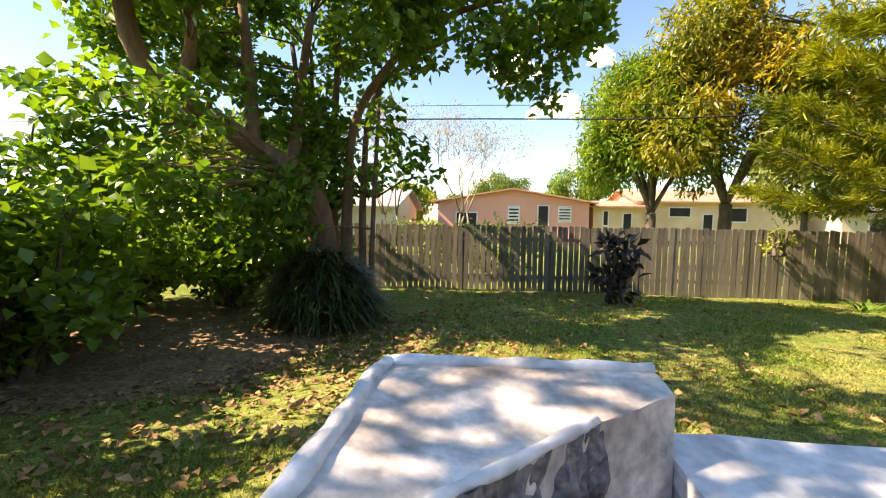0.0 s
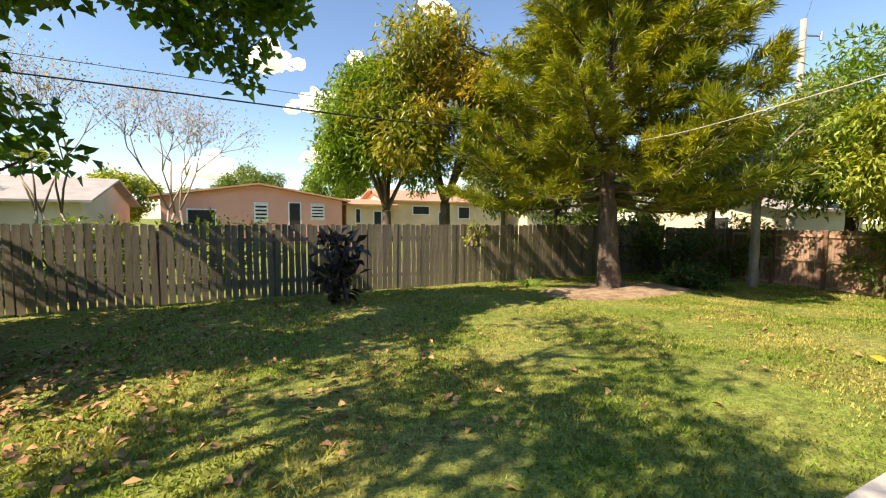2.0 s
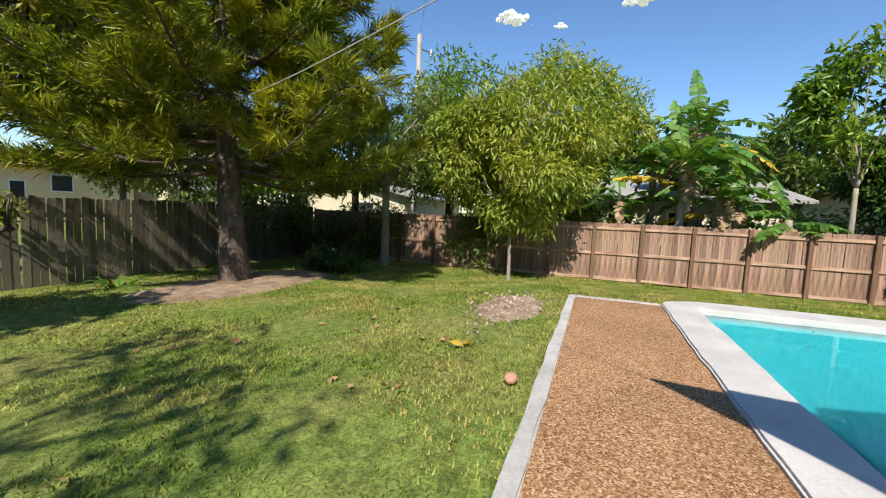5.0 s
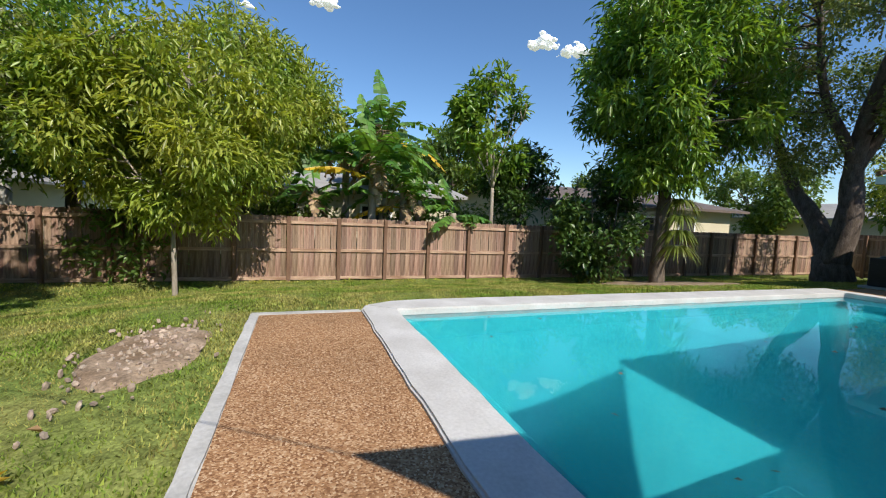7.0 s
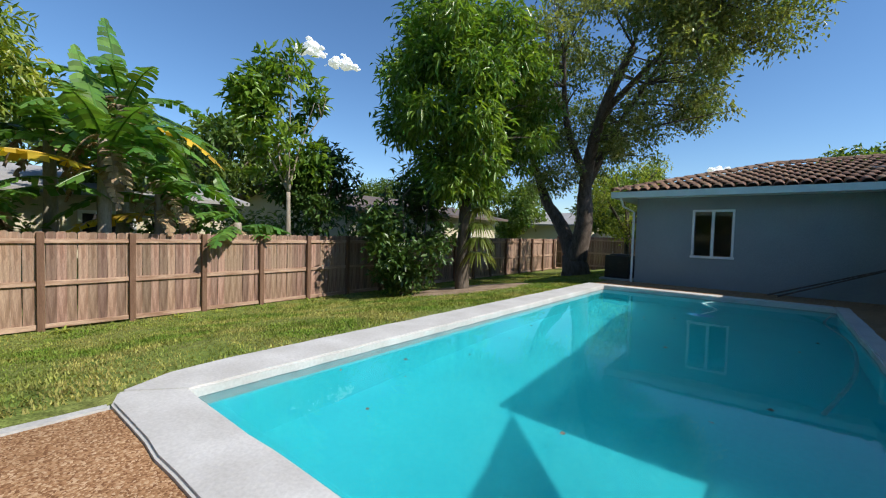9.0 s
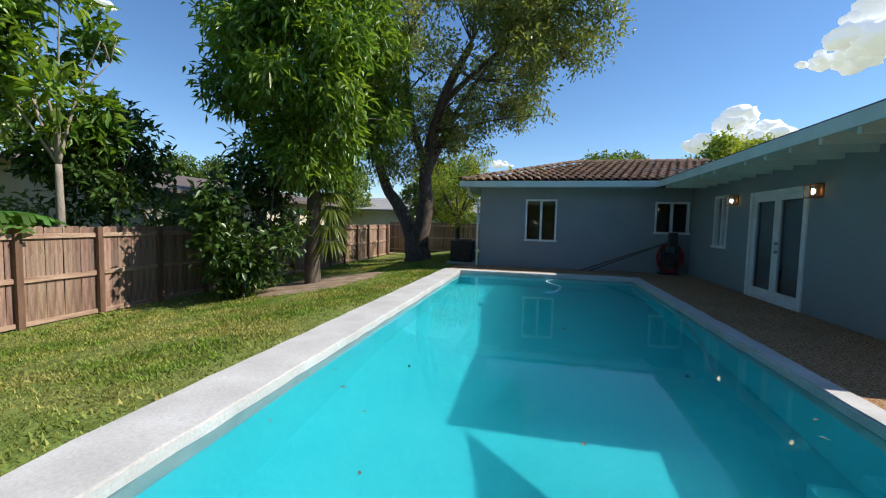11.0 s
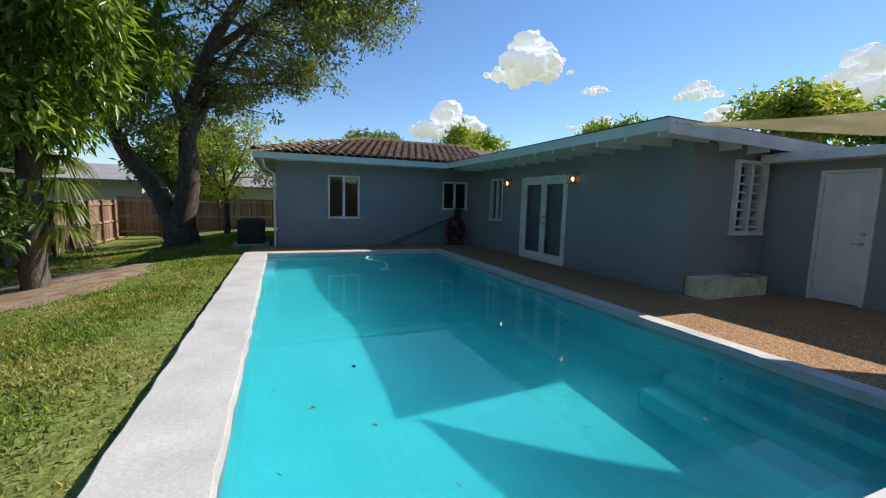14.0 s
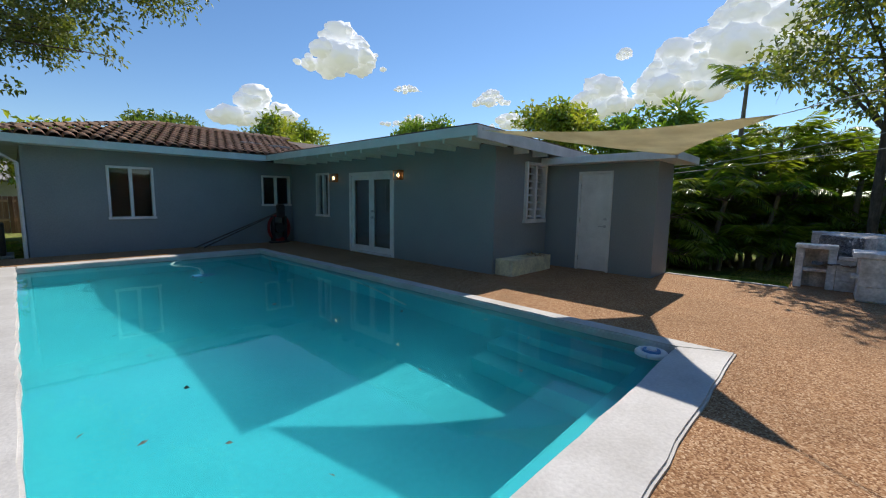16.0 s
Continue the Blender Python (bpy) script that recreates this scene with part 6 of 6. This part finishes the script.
# ---- small things ----
def lantern(y):
    t = thing("wall_lantern", "copper wall lantern with a lit bulb", "lamp", "wall lanterns by the patio doors", "", (XB, y, 2.5))
    x = XB
    part("bracket", boxes((x, x + 0.02, y - 0.06, y + 0.06, 2.40, 2.62), (x + 0.02, x + 0.12, y - 0.012, y + 0.012, 2.60, 2.62), bevel=0.003), M_BRASS, t)
    cage = bmesh.new()
    for a, b in ((-0.075, -0.075), (0.075, -0.075), (-0.075, 0.075), (0.075, 0.075)):
        box(cage, x + 0.12 + a - 0.006, x + 0.12 + a + 0.006, y + b - 0.006, y + b + 0.006, 2.40, 2.60)
    box(cage, x + 0.035, x + 0.205, y - 0.085, y + 0.085, 2.385, 2.40)
    box(cage, x + 0.03, x + 0.21, y - 0.09, y + 0.09, 2.585, 2.60)
    part("cage", cage, M_BRASS, t)
    bm = bmesh.new()
    bmesh.ops.create_uvsphere(bm, u_segments=10, v_segments=8, radius=0.035, matrix=Matrix.Translation((x + 0.12, y, 2.49)) @ Matrix.Diagonal((1, 1, 1.4, 1)))
    part("bulb", bm, M_BULB, t, "glowing warm bulb", True)


lantern(-9.40)
lantern(-6.62)


def planter():
    t = thing("planter_block", "cream limestone trough with a dry plant", "planter", "", "", (2.6, -3.8, DECK))
    bm = boxes((1.95, 3.38, -3.90, -3.83, DECK, 0.82), (1.95, 3.38, -3.57, -3.50, DECK, 0.82), (1.95, 2.04, -3.83, -3.57, DECK, 0.82), (3.29, 3.38, -3.83, -3.57, DECK, 0.82), (2.04, 3.29, -3.83, -3.57, DECK, 0.813), bevel=0.012)
    part("trough", bm, M_PLANTER, t)
    strap_plant("dry_plant", "withered brown plant lying in the trough", 2.3, -3.68, 34, 0.30, 0.03, L_DEAD, 401, z0=0.81, arch=1.2, up=0.5, radius=0.1)


planter()


def pool_tools():
    for k, dy in enumerate((0.0, 0.10)):
        t = thing("pool_pole", "long dark pool pole leaning on the wall", "pole", "pool poles", "", (6.4, -11.8 + dy, DECK))
        part("shaft", tube(bmesh.new(), [(6.45 - 0.2 * k, -11.75 + dy, DECK + 0.02), (3.95, -11.98 + dy * 0.6, 1.48)], [0.02, 0.016], 8), M_BARKDARK, t)
    t = thing("hose_reel", "red hose coiled on a black wall reel", "hose", "", "", (4.0, -11.9, DECK))
    part("reel_stand", boxes((3.75, 4.3, -12.05, -11.75, 0.51, 0.56), (3.80, 3.86, -12.0, -11.8, 0.56, 1.35), (4.18, 4.24, -12.0, -11.8, 0.56, 1.35), bevel=0.008), M_BLACK, t)
    bm = bmesh.new()
    for i in range(6):
        r = 0.30 + 0.02 * (i % 3)
        c = Vector((4.02, -11.9 + 0.03 * (i - 3), 0.98))
        tube(bm, [c + Vector((math.cos(a) * r, 0, math.sin(a) * r * 1.25)) for a in [k * math.pi / 12 for k in range(25)]], [0.016] * 25, 6)
    part("hose", bm, M_RED, t, "red rubber hose loops")
    part("reel_hub", tube(bmesh.new(), [(4.02, -12.0, 0.98), (4.02, -11.78, 0.98)], [0.16, 0.16], 16), M_BLACK, t)
    part("hanging_cloth", box(bmesh.new(), 3.86, 4.12, -11.86, -11.76, 1.3, 1.72, 0.05), M_BLACK, t, "black bag on top of the reel")
    # cleaner and its floating hose
    t = thing("pool_cleaner", "blue automatic cleaner at the end of a pale hose", "pool cleaner", "", "", (7.4, -8.4, -1.1))
    bm = bmesh.new()
    bmesh.ops.create_uvsphere(bm, u_segments=16, v_segments=10, radius=0.2, matrix=Matrix.Translation((7.35, -7.9, 0.32)) @ Matrix.Diagonal((1.1, 0.8, 0.35, 1)))
    part("body", bm, M_BLUE, t, "", True)
    part("hose", tube(bmesh.new(), curve_points([(7.35, -7.95, 0.38), (7.2, -8.8, 0.40), (7.5, -9.5, 0.41), (7.2, -10.1, 0.43), (6.9, -10.18, 0.44)], 6), [0.025] * 25, 8), M_WHITE, t, "pale floating hose")
    t = thing("pool_hose", "grey hose drifting along the pool wall", "hose", "", "", (5.5, -4, WATER))
    part("tube", tube(bmesh.new(), curve_points([(5.44, -9.8, 0.42), (5.62, -8.6, 0.41), (5.46, -7.0, 0.42), (5.60, -5.2, 0.40), (5.95, -3.6, 0.35)], 8), [0.02] * 33, 8), M_METAL, t)
    t = thing("chlorine_float", "blue and white floating chlorine dispenser", "pool float", "", "", (5.50, -0.42, WATER))
    part("ring", tube(bmesh.new(), [(5.50 + 0.12 * math.cos(a), -0.42 + 0.12 * math.sin(a), WATER + 0.01) for a in [k * math.pi / 10 for k in range(21)]], [0.035] * 21, 8), M_WHITE, t, "white ring", True)
    part("cap", tube(bmesh.new(), [(5.50, -0.42, WATER - 0.05), (5.50, -0.42, WATER + 0.05)], [0.09, 0.08], 16), M_BLUE, t)
    part("lid", tube(bmesh.new(), [(5.50, -0.42, WATER + 0.05), (5.50, -0.42, WATER + 0.065)], [0.05, 0.045], 12), M_WHITE, t)


pool_tools()


def air_conditioner():
    x, y, z = 10.35, -13.3, float(ground_z(10.35, -13.3))
    t = thing("air_conditioner", "dark grey outdoor air conditioning unit by the house", "air conditioner", "", "", (x, y, z))
    part("pad", box(bmesh.new(), x - 0.5, x + 0.5, y - 0.5, y + 0.5, z - 0.03, z + 0.08, 0.01), M_CURB, t)
    part("case", box(bmesh.new(), x - 0.38, x + 0.38, y - 0.38, y + 0.38, z + 0.08, z + 0.82, 0.03), M_BLACK, t)
    for i in range(12):
        part("slat", box(bmesh.new(), x - 0.34, x + 0.34, y + 0.381, y + 0.395, z + 0.14 + i * 0.054, z + 0.165 + i * 0.054), M_BLACK, t)
    part("fan_grille", tube(bmesh.new(), [(x, y, z + 0.82), (x, y, z + 0.86)], [0.33, 0.30], 20), M_BLACK, t)


air_conditioner()


def litter():
    rng = np.random.default_rng(9)
    x = np.concatenate([rng.uniform(-4, 3.2, 900), rng.uniform(-0.4, 9, 130), rng.normal(-1.8, 1.2, 900), rng.uniform(-6, -1.2, 1500)])
    y = np.concatenate([rng.uniform(3, 11.0, 900), rng.uniform(2.2, 10.5, 130), rng.normal(6.0, 1.2, 900), rng.uniform(2.4, 8.5, 1500)])
    c = np.stack([x, y, ground_z(x, y) + 0.035], 1)
    ob = new("leaf_litter", leaves("leaf_litter", c, 0.095, 0.065, M_LEAFLITTER, 10, 0.0, 0.3, 1.0, np.stack([np.cos(x * 9), np.sin(y * 9), 0 * x], 1) * 4))
    tagged(ob, "fallen dry leaves scattered on the lawn", "leaves", "", "stuff")
    n = 46
    x, y = rng.uniform(5.5, 9.7, n), rng.uniform(-9.8, -0.6, n)
    c = np.stack([x, y, np.full(n, WATER + 0.004)], 1)
    ob = new("floating_leaves", leaves("floating_leaves", c, 0.06, 0.03, M_BARKDARK, 12, 0.0, 0.05, 0.1, np.stack([np.cos(x * 19), np.sin(y * 19), 0 * x], 1) * 4))
    tagged(ob, "small dead leaves floating on the water", "leaves", "", "stuff")
    bm = bmesh.new()
    r = random.Random(14)
    for _ in range(260):
        px, py = r.gauss(9.0, 0.48), r.gauss(2.32, 0.24)
        s = r.uniform(0.008, 0.032)
        m = Matrix.Translation((px, py, float(ground_z(px, py)) + 0.04)) @ Euler((r.random() * 6, r.random() * 6, r.random() * 6)).to_matrix().to_4x4() @ Matrix.Diagonal((s * 1.4, s, s * 0.6, 1))
        bmesh.ops.create_icosphere(bm, subdivisions=1, radius=1, matrix=m)
    tagged(part("rubble", bm, M_ROCK), "scattered pale stones and mortar rubble", "rubble", "", "stuff")
    bm = bmesh.new()
    bmesh.ops.create_icosphere(bm, subdivisions=2, radius=0.065, matrix=Matrix.Translation((6.27, 1.78, float(ground_z(6.27, 1.78)) + 0.05)) @ Matrix.Diagonal((1.2, 0.9, 0.7, 1)))
    tagged(part("stone", bm, M_PINKROOF), "orange-brown broken brick on the grass", "stone")
    p = np.array([[6.95, 2.4, float(ground_z(6.95, 2.4)) + 0.05]] * 3)
    ob = new("fallen_leaf", leaves("fallen_leaf", p, 0.16, 0.09, L_BANANAY, 5, 0.0, 0.2, 0.2, np.array([[1.0, 0.2, 0.1], [0.6, -0.9, 0.1], [-0.4, 1.0, 0.1]])))
    tagged(ob, "bright yellow fallen leaf on the grass", "leaf")


litter()


# ---- clouds ----
def cloud(az, el, dist, w, h, seed):
    """A heap of lumpy white billows, flat below. az: degrees from north towards east."""
    rng = random.Random(seed)
    a, e = radians(az), radians(el)
    c = Vector((math.sin(a) * math.cos(e), math.cos(a) * math.cos(e), math.sin(e))) * dist
    side, up = Vector((math.cos(a), -math.sin(a), 0)), Vector((0, 0, 1))
    fwd = side.cross(up)
    bm = bmesh.new()
    for k in range(60):
        u = max(-0.5, min(0.5, rng.gauss(0, 0.22)))
        v = rng.random() ** 1.3 * max(0.08, 1 - abs(u) * 1.7) - 0.5
        r = h * (rng.uniform(0.12, 0.24) if k < 26 else rng.uniform(0.04, 0.10)) * (1.1 - 0.7 * abs(u))
        p = c + side * u * w + up * (v * h * 0.8) + fwd * rng.gauss(0, 0.12) * w
        m = bmesh.ops.create_icosphere(bm, subdivisions=3, radius=r, matrix=Matrix.Translation(p) @ Matrix.Diagonal((1.5, 1.5, 1, 1)))
        for q in m["verts"]:
            d = q.co - p
            n = q.co / (h * 0.11)
            q.co = p + d * (1 + 0.35 * noise.noise(n) + 0.18 * noise.noise(n * 2.7) + 0.08 * noise.noise(n * 6))
    ob = structure("cloud", bm, M_CLOUD, "white cumulus cloud in the blue sky", "cloud", True)
    return ob


for k, (az, el, w, h) in enumerate(((212.3, 19.2, 200, 110), (201.3, 11.4, 150, 95), (232.3, 13.8, 80, 42), (221, 14.8, 70, 20), (235.3, 11, 110, 44), (246.6, 13.6, 120, 95), (255.3, 15.3, 190, 120),
                                     (261.3, 18.8, 220, 130), (266.3, 23, 180, 110), (249, 18, 30, 26), (222.3, 10.6, 170, 30), (3.3, 20, 130, 62), (8.6, 15.2, 130, 66), (356.8, 6.7, 140, 70), (24, 27.3, 90, 50),
                                     (14.1, 20.5, 56, 44), (8.8, 8.6, 70, 46), (77.6, 24.5, 80, 26), (92.9, 25.5, 56, 32), (83.7, 23.4, 26, 16), (121.7, 22.6, 70, 34), (125.8, 21.4, 80, 30), (173.9, 8.2, 70, 20))):
    cloud(az, el, 900, w * 0.85, h * 0.8, 500 + k)
